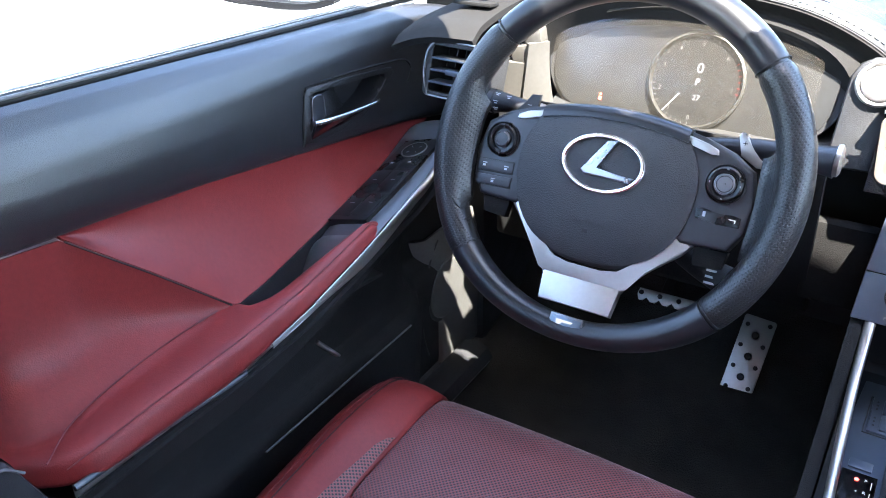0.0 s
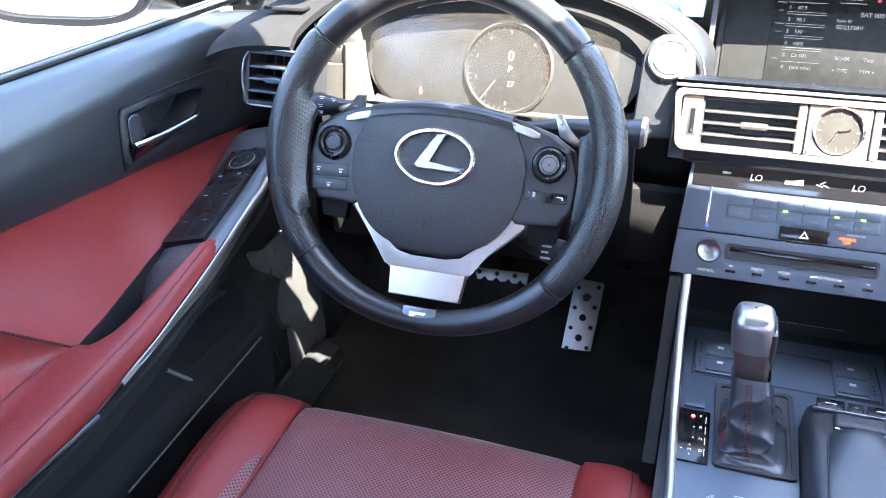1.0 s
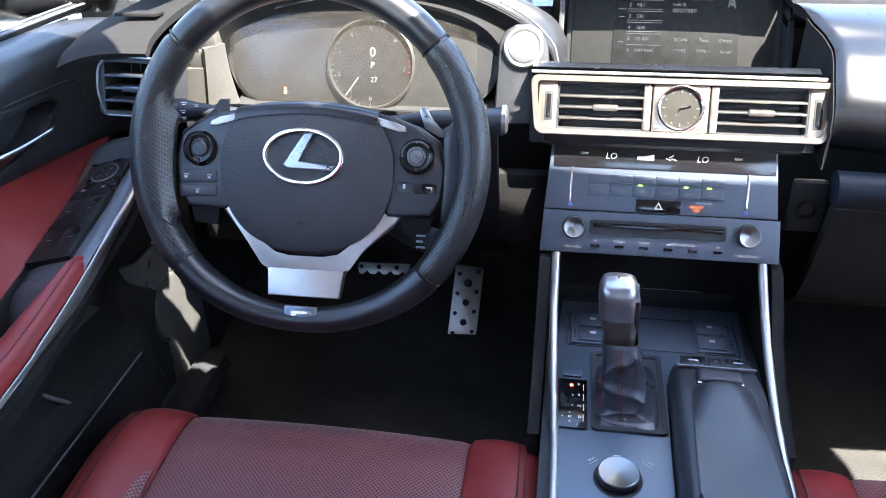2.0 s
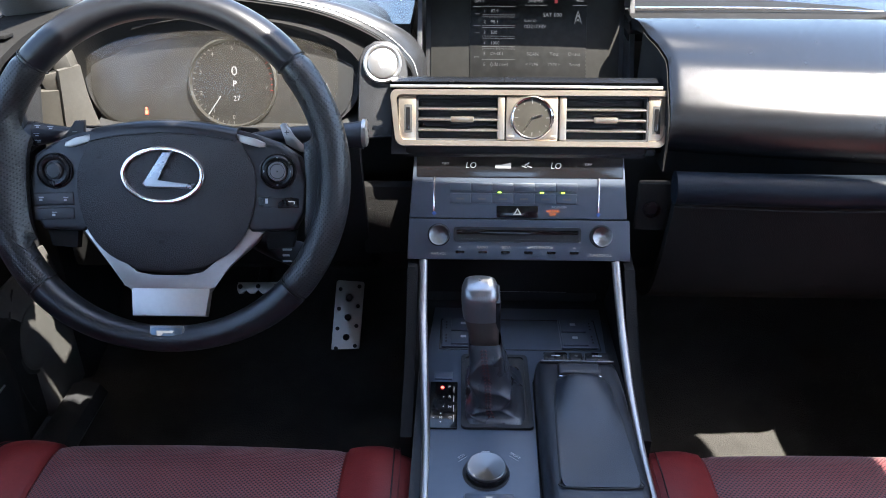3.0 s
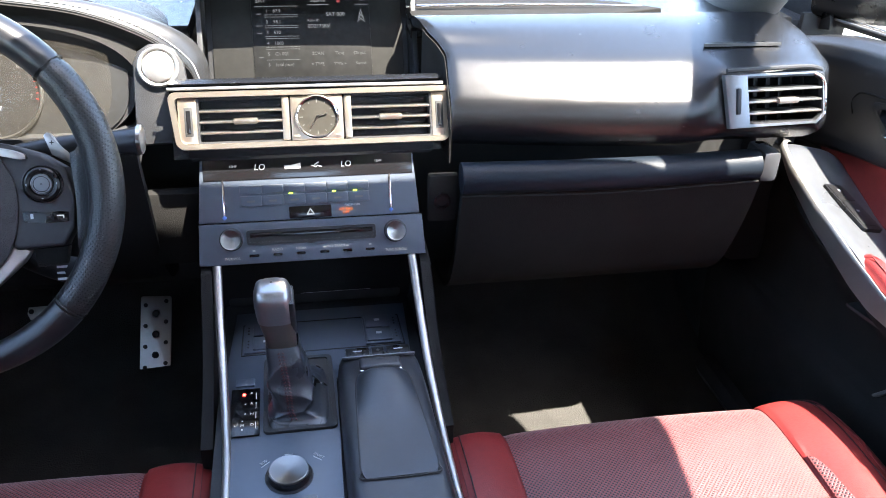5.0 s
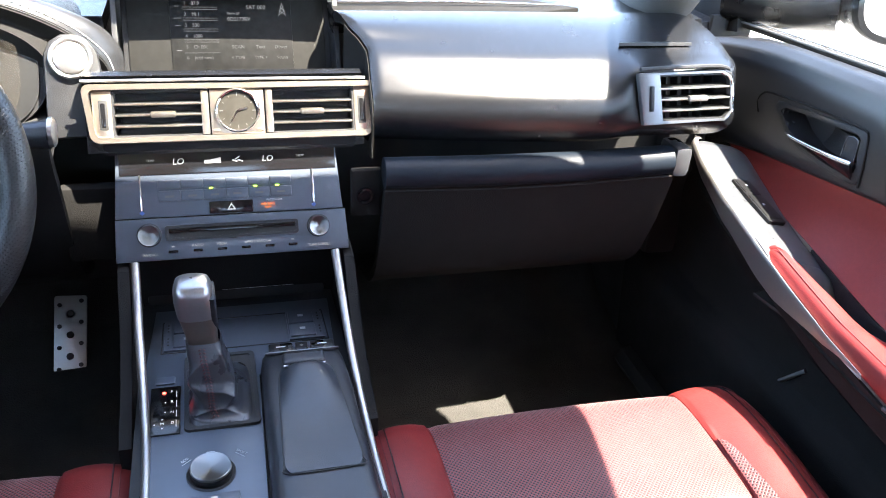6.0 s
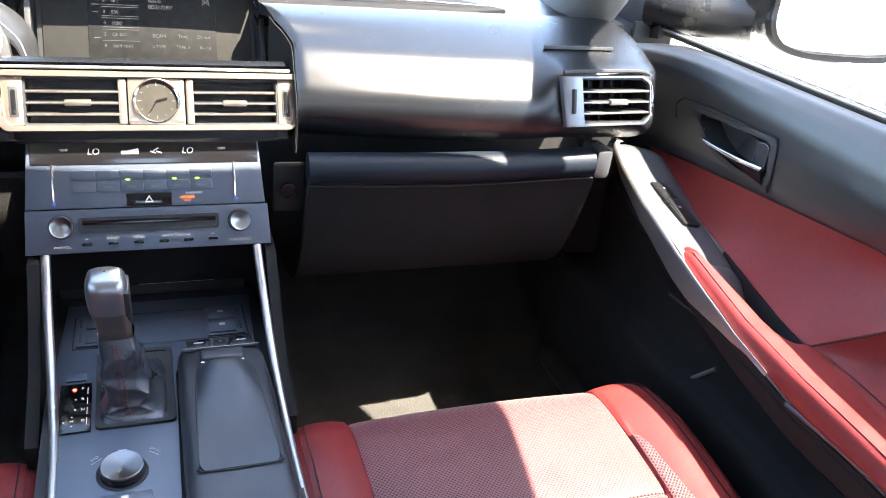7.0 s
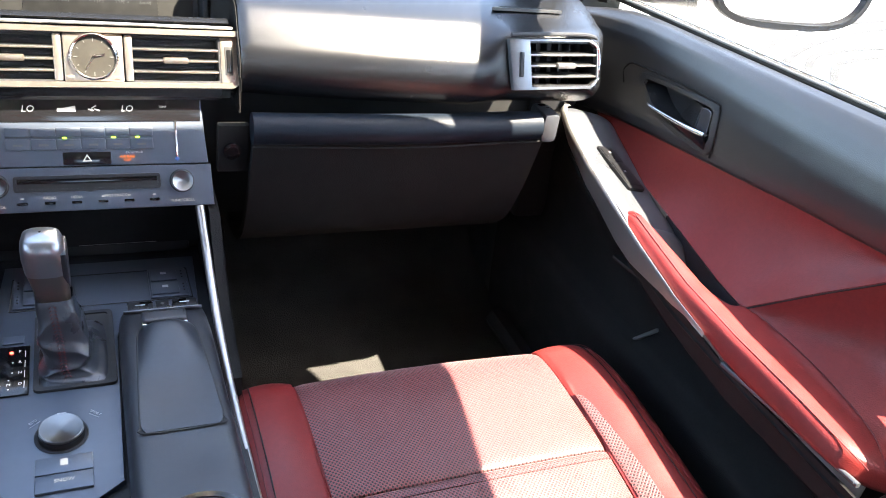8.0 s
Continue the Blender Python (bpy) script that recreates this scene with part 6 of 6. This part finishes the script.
        face = put("mirror_knob_face", turned([(0.0159, 0), (0.0155, 0.0012), (0.0120, 0.0008), (0.001, 0.0010)], knob, 32), SWITCH_BLACK, plate, "round black mirror switch")
        for a in (45, 135, 225, 315):
            put("knob_mark", moved(rbox((0, 0, 0), (0.0040, 0.0007, 0.0003), 0), knob @ pose(0.0085 * math.cos(radians(a)), 0.0085 * math.sin(radians(a)), 0.0013, 0, 0, a)), GREY_INK, face)
        for x, y, w, d in ((-0.0120, 0.027, 0.0225, 0.022), (0.0130, 0.030, 0.0225, 0.022), (-0.0125, -0.011, 0.0240, 0.046), (0.0132, -0.009, 0.0240, 0.046), (-0.0125, -0.0595, 0.0240, 0.044), (0.0132, -0.0570, 0.0240, 0.044)):
            key = put("window_switch", moved(rbox((0, 0, 0), (w, d, 0.005), 0.0012), seat @ pose(x, y, 0.0003, 0.6)), SWITCH_BLACK, plate, "flush black window switch")
            mark = (0.0040, 0.0026) if d < 0.03 else (0.0060, 0.0007)
            put("switch_mark", moved(rbox((0, 0, 0), (mark[0], mark[1], 0.0003), 0), seat @ pose(x, y + 0.003, 0.00295, 0.6)), GREY_INK, key)
    else:
        seat = deck_pose(0.644, 0.038, 0.042, 5) @ pose(0, 0, -0.0004)
        plate = put("switch_plate", prism(rrect(0.029, 0.088, 0.003), seat @ pose(0, 0, -0.0080), 0.0100, 0.0012), SWITCH_BLACK, deck, "gloss black plate with a window switch")
        for y, d in ((0.025, 0.028), (-0.015, 0.044)):
            key = put("window_switch", moved(rbox((0, 0, 0), (0.0245, d, 0.005), 0.0010), seat @ pose(0, y, 0.0003, 0.6)), SWITCH_BLACK, plate)
            put("switch_mark", moved(rbox((0, 0, 0), (0.004, 0.003, 0.0004), 0), seat @ pose(0, y + 0.005, 0.0030, 0.6)), GREY_INK, key)
    # silver edge strip
    def strip(u, v):
        y = 0.185 - 0.425 * u
        tall = mix_at(y, [(0.185, 0.014), (0.14, 0.022), (0.05, 0.030), (-0.05, 0.036), (-0.09, 0.034), (-0.14, 0.022), (-0.20, 0.008), (-0.24, 0.0008)]) * (1.0 if s > 0 else 0.55)
        w = mix_at(y, [(0.185, 0.8), (0.10, 0.8), (0.0, 0.55), (-0.10, 0.30), (-0.30, 0.05)])
        drop = mix_at(y, [(0.02, 0.0), (-0.055, 0.0055), (-0.16, 0.009), (-0.24, 0.015)])
        tip = max(0.0, 1 - u / 0.06) ** 2
        prof = [(0.010, -0.002), (0.003, 0.001), (-0.001, -0.001), (-0.003, -0.005), (0.000, -0.4 * tall - 0.003), (0.006, -tall)]
        p = curve_at([Vector((a, 0, b)) for a, b in prof], 20)[round(v * 20)]
        return s * (inn(y) + p.x * w + 0.012 * tip), y, top(y) + 0.002 - drop + p.z - 0.010 * tip

    put("edge_strip", surface(strip, 50, 20, 0.0006), SILVER, door, "satin silver strip along the armrest")
    put("armrest_skirt", surface(lambda u, v: (s * (inn(0.19 - 0.76 * u) + 0.010 + 0.005 * v), 0.19 - 0.76 * u, top(0.19 - 0.76 * u) - mix_at(0.19 - 0.76 * u, [(0.19, 0.008), (-0.03, 0.010), (-0.055, 0.016), (-0.16, 0.020), (-0.24, 0.026), (-0.29, 0.030), (-0.57, 0.020)]) - 0.034 * v), 40, 4, 0.003), MATT_BLACK, door, "black underside of the armrest")
    put("lower_strip", tube([(s * 0.602, y, z) for y, z in ((-0.27, 0.5155), (-0.34, 0.5205), (-0.40, 0.5245), (-0.455, 0.5280))], 0.0030, 16, 8), DECK, door)
    # lower panel with map pocket
    def lower(u, v):
        y = 0.30 - 0.90 * u
        at, xi = top(y) - 0.03, inn(y)
        prof = [(xi + 0.012, at), (xi + 0.040, at - 0.035), (0.664, at - 0.075), (0.672, 0.44), (0.667, 0.400), (0.652, 0.384), (0.641, 0.368), (0.645, 0.29), (0.655, 0.19)]
        p = curve_at([Vector((x, 0, z)) for x, z in prof], 40)[round(v * 40)]
        away = max(0.0, min(1.0, (y - 0.06) / 0.07)) if s < 0 else 0.0
        return s * (p.x + 0.045 * away * away * (3 - 2 * away) * min(1.0, max(0.0, (at - 0.01 - p.z) / 0.05))), y, p.z

    low = put("lower_panel", surface(lower, 40, 40, 0.008), MATT_BLACK, door, "black moulded lower panel with a map pocket")
    lip = [Vector((s * 0.6330, y, 0.3715)) for y in np.linspace(0.045, -0.235, 8)]
    # pale tube standing in for the highlight on the driver's pocket edge
    if s < 0:
        put("pocket_lip_glint", tube(lip, 0.0013, 20, 8), GREY, low)
    put("door_mark", tube([(s * 0.662, -0.107, 0.428), (s * 0.650, -0.068, 0.377)], 0.0028, 2, 8), FAINT_INK, low, "small reflector on the lower panel")
    def kick(u, v):  # door end beside the hinge; driver's toned pale as if sunlit
        z = 0.425 - 0.24 * v
        y0 = mix_at(z, [(0.455, 0.150), (0.39, 0.164), (0.33, 0.172), (0.20, 0.200)])
        return s * (0.684 + 0.020 * (1 - min(1, u * 8)) ** 2 + 0.01 * max(0, 0.15 - v) / 0.15), y0 + (0.300 - y0) * u, z

    # driver's grey carries the sunlight, passenger's black the shade
    housing = put("speaker_housing", surface(kick, 30, 24, 0.006), shader("sunlit_grey_plastic", (0.07, 0.0685, 0.064), 0.6, bump=0.3) if s < 0 else DARK, door, "grey moulded speaker housing")
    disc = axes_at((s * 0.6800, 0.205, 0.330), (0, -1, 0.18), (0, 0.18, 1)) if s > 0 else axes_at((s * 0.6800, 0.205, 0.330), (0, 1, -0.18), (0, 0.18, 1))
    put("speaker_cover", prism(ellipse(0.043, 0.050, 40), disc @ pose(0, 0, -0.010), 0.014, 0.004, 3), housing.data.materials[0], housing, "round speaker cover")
    put("cover_gap", frame_plate(ellipse(0.048, 0.056, 40), ellipse(0.0425, 0.0495, 40), disc @ pose(0, 0, -0.008), 0.0085, 0.001), RUBBER, housing)
    for c, r in ((0.300, 0.125),):
        put("housing_groove", tube([(s * 0.6835, 0.270 - r * math.cos(a), c + r * 1.2 * math.sin(a)) for a in np.linspace(-0.5, 0.9, 14)], 0.0014, 28, 6), RUBBER, housing)
    put("door_front_panel", moved(rbox((0, 0, 0), (0.070, 0.010, 0.64), 0.003), pose(s * 0.735, 0.312, 0.44)), DARK, door, "black front edge of the door")
    put("door_rear_panel", moved(rbox((0, 0, 0), (0.010, 0.25, 0.55), 0.003), pose(s * 0.748, -0.515, 0.46)), DARK, door, "black rear edge of the door")
    # inner handle
    hm = Matrix.Diagonal((s, 1, 1, 1)) @ axes_at((0.697, 0, 0), (0, -1, 0), (0, 0, 1))
    hole = [(-0.1065, 0.6860), (-0.1020, 0.6920), (-0.0900, 0.6940), (-0.0470, 0.6985), (0.0300, 0.7060), (0.0375, 0.7020), (0.0430, 0.6680), (0.0400, 0.6580), (0.0300, 0.6555), (-0.0110, 0.6550), (-0.0500, 0.6580), (-0.0800, 0.6680)]
    mid = (-0.022, 0.678)
    inv = hm.inverted()

    def inside(p, grow=1.04):
        q = inv @ p
        x, y, odd = mid[0] + (q.x - mid[0]) / grow, mid[1] + (q.y - mid[1]) / grow, False
        for i in range(len(hole)):
            (ax, ay), (bx, by) = hole[i], hole[i - 1]
            if (ay > y) != (by > y) and x < (bx - ax) * (y - ay) / (by - ay) + ax:
                odd = not odd
        return odd

    cut = bmesh.new()
    cut.from_mesh(upper_panel.data)
    doomed = [f for f in cut.faces if inside(f.calc_center_median() + door.location)]
    bmesh.ops.delete(cut, geom=doomed, context="FACES")
    cut.to_mesh(upper_panel.data)
    cut.free()
    ring = [(mid[0] + (x - mid[0]) * 1.17, mid[1] + (y - mid[1]) * 1.30) for x, y in hole]
    bez = put("handle_recess", frame_plate(ring, hole, hm @ pose(0, 0, -0.0035), 0.0045, 0.0010), PAD, door, "black moulded handle surround")

    def bowl_wall(u, v):
        n = len(hole)
        t = u * n
        i = int(t) % n
        a, b = hole[i], hole[(i + 1) % n]
        f = t - int(t)
        x, y = a[0] + (b[0] - a[0]) * f, a[1] + (b[1] - a[1]) * f
        k = 1 - 0.14 * min(1, v / 0.6) if v <= 0.6 else 0.86 * (1 - (v - 0.6) / 0.4)
        deep = -0.028 * min(1, v / 0.6) ** 0.7
        return hm @ Vector((mid[0] + (x - mid[0]) * k, mid[1] + (y - mid[1]) * k, deep))

    put("recess_bowl", surface(bowl_wall, 40, 10, 0, True), SPOKE_BLACK, bez, "dark hollow behind the lever")
    put("recess_divider", surface(lambda u, v: hm @ Vector((-0.030 - 0.014 * v * v + 0.055 * u, 0.694 + 0.003 * u - 0.030 * v, -0.012 - 0.012 * (1 - u) ** 2)), 12, 10, 0.002), PAD, bez, "curved plate behind the lever")
    groove = [(0.055, 0.650), (0.0525, 0.675), (0.0480, 0.702), (0.0440, 0.7110), (0.0350, 0.7145), (-0.033, 0.7110), (-0.106, 0.7040), (-0.140, 0.6995), (-0.1520, 0.6930), (-0.1570, 0.6820), (-0.1500, 0.6680)]
    put("recess_groove", tube([hm @ Vector((x, y, 0.0002)) for x, y in groove], 0.0013, 90, 6), MATT_BLACK, bez)
    lever = put("handle_lever", tube([hm @ Vector(p) for p in ((0.0420, 0.6745, 0.007), (0.010, 0.6715, 0.011), (-0.028, 0.6680, 0.010), (-0.070, 0.6645, 0.006), (-0.084, 0.6640, 0.002))], lambda t: 0.0040 - 0.0017 * t, 30, 12, 0.8), CHROME, bez, "chrome door pull lever")
    put("lever_body", surface(lambda u, v: hm @ Vector((0.0425 - 0.100 * u, 0.6745 - 0.0090 * u - (0.0185 - 0.0140 * u) * v, 0.008 - 0.009 * v - 0.002 * u)), 16, 6, 0.003), shader("dark_chrome", (0.22, 0.22, 0.23), 0.16, metal=1.0, vary=0.04), lever, "darker lower face of the lever")
    put("lock_tab", moved(rbox((0, 0, 0), (0.021, 0.030, 0.008), 0.0040), hm @ pose(0.0265, 0.6870, -0.002, 0, 0, 3)), SPOKE_BLACK, bez, "upright rounded lock tab")
    put("tab_edge", tube([hm @ Vector(p) for p in ((0.0375, 0.6740, 0.001), (0.0360, 0.6960, 0.001), (0.0310, 0.7015, 0.001), (0.0220, 0.7010, 0.001), (0.0165, 0.6950, 0.001), (0.0150, 0.6740, 0.001))], 0.0007, 30, 6), STEEL, bez)
    # window and mirror
    pane = surface(lambda u, v: (s * (0.745 - 0.060 * v + 0.02 * math.sin(math.pi * v)), 0.40 - 0.98 * u - 0.36 * v * (1 - u) + 0.0, belt_z(0.3 - 0.9 * u) - 0.01 + 0.36 * v * (1 - 0.0 * u)), 8, 8, 0.004)
    g = put("window_pane", pane, GLASS, door, "clear side window")
    g.visible_shadow = False
    sail = prism([(0.283, 0.742), (0.50, 0.70), (0.50, 0.84), (0.37, 0.93), (0.335, 0.93), (0.300, 0.80)], Matrix.Diagonal((s, 1, 1, 1)) @ axes_at((0.728, 0, 0), (0, 1, 0), (0, 0, 1)), 0.012, 0.003)
    put("mirror_sail", sail, DARK, door, "black corner trim behind the mirror")
    put("outer_skin", surface(lambda u, v: (s * (0.765 + 0.055 * math.sin(math.pi * min(1, 0.15 + v)) ** 0.7), 0.31 - 0.92 * u, belt_z(0.31 - 0.92 * u) - 0.02 - 0.62 * v), 8, 14, 0.006), PAINT, door, "white painted outer door skin")
    mz, mx = (0.838, 0.950) if s > 0 else (0.822, 0.925)
    house = bmesh.new()  # rounded shell, flat towards the rear
    bmesh.ops.create_uvsphere(house, u_segments=28, v_segments=16, radius=1)
    bmesh.ops.transform(house, matrix=pose(s * mx, 0.190, mz, 0, 0, s * -6) @ Matrix.Diagonal((0.148, 0.085, 0.096, 1)), verts=house.verts)
    for v in house.verts:
        v.co.y = max(v.co.y, 0.156 - s * 0.12 * (v.co.x - s * mx))
    mirror = put("side_mirror", house, SWITCH_BLACK, door, "dark outside mirror housing")
    mm = axes_at((s * mx, 0.150, mz), (1, -s * 0.12, 0), (0, 0.05, 1))
    glass_line = ellipse(0.128, 0.076, 40, 0, 0, 3.6)

    def bowl(u, v):
        x, y = glass_line[round(u * 40) % 40]
        return mm @ Vector((x * v, y * v, 0.0035 - 0.0060 * v * v))

    put("mirror_glass", surface(bowl, 40, 10, 0, True), shader("mirror_glass", (0.9, 0.9, 0.9), 0.02, metal=1.0, vary=0.0, rough_vary=0), mirror, "slightly domed mirror glass")
    put("mirror_rim", frame_plate(ellipse(0.136, 0.084, 40, 0, 0, 3.4), ellipse(0.127, 0.075, 40, 0, 0, 3.6), mm @ pose(0, 0, -0.010), 0.014, 0.004), shader("dull_black_rim", (0.006, 0.006, 0.0065), 0.7, spec=0.1), mirror, "dark mirror surround")
    put("mirror_arm", tube([(s * 0.742, 0.330, 0.790), (s * 0.785, 0.275, mz - 0.050), (s * 0.84, 0.215, mz - 0.045)], lambda t: 0.055 - 0.012 * t, 8, 12, 0.8), SWITCH_BLACK, mirror)
    return door


# ---- pedals ----
def pedals():
    gas = thing("accelerator_pedal", (-0.262, 0.40, 0.17), "drilled aluminium accelerator pedal with black rubber studs", "pedal")
    m = axes_at((-0.2620, 0.420, 0.2205), (0.99, 0, -0.06), (0.09, 0.62, 0.78))
    plate = part("plate", prism(rrect(0.048, 0.126, 0.004), m, 0.006, 0.0015), SILVER, gas, "brushed aluminium plate")
    for row in range(7):
        for x in ((-0.016, 0.016), (0.0,))[row % 2]:
            wide = 0.0036 if x else 0.0058
            part("stud", turned([(wide, 0), (wide * 0.9, 0.003), (0.001, 0.0034)], m @ pose(x, 0.051 - 0.017 * row + 0.2 * x, 0.0055), 14), RUBBER, plate)
    part("arm", tube([m @ Vector((0, 0.02, -0.002)), m @ Vector((0, 0.06, -0.06)), m @ Vector((0, 0.16, -0.12))], 0.012, 10, 8), RUBBER, gas)
    brake = thing("brake_pedal", (-0.40, 0.40, 0.20), "drilled aluminium brake pedal with rubber studs", "pedal")
    m = axes_at((-0.396, 0.400, 0.291), (1, 0, 0.03), (0, 0.62, 0.78))
    edge = [(-0.042, 0.010), (-0.044, 0.0), (-0.040, -0.009)]
    for k in range(4):
        edge += [(-0.028 + 0.020 * k - 0.006, -0.009), (-0.028 + 0.020 * k, -0.0015), (-0.028 + 0.020 * k + 0.006, -0.009)]
    edge += [(0.043, -0.009), (0.044, 0.010)]
    plate = part("plate", prism(edge, m, 0.005, 0.001), SILVER, brake, "brushed aluminium plate with a scalloped edge")
    for x in (-0.038, -0.008, 0.022):
        part("stud", turned([(0.0040, 0), (0.0036, 0.002), (0.001, 0.0024)], m @ pose(x, 0.003, 0.0048), 14), RUBBER, plate)
    part("arm", tube([m @ Vector((0, 0.01, -0.002)), m @ Vector((0, 0.10, -0.05)), m @ Vector((0, 0.24, -0.08))], 0.011, 10, 8), RUBBER, brake)


ground_sheet()
tyre_marks()
cabin_shell()
DASH = dashboard()
centre_stack(DASH)
instruments(DASH)
steering_wheel()
steering_column()
centre_console()
gear_lever()
for S in (-1, 1):
    car_seat(S)
    car_door(S)
pedals()
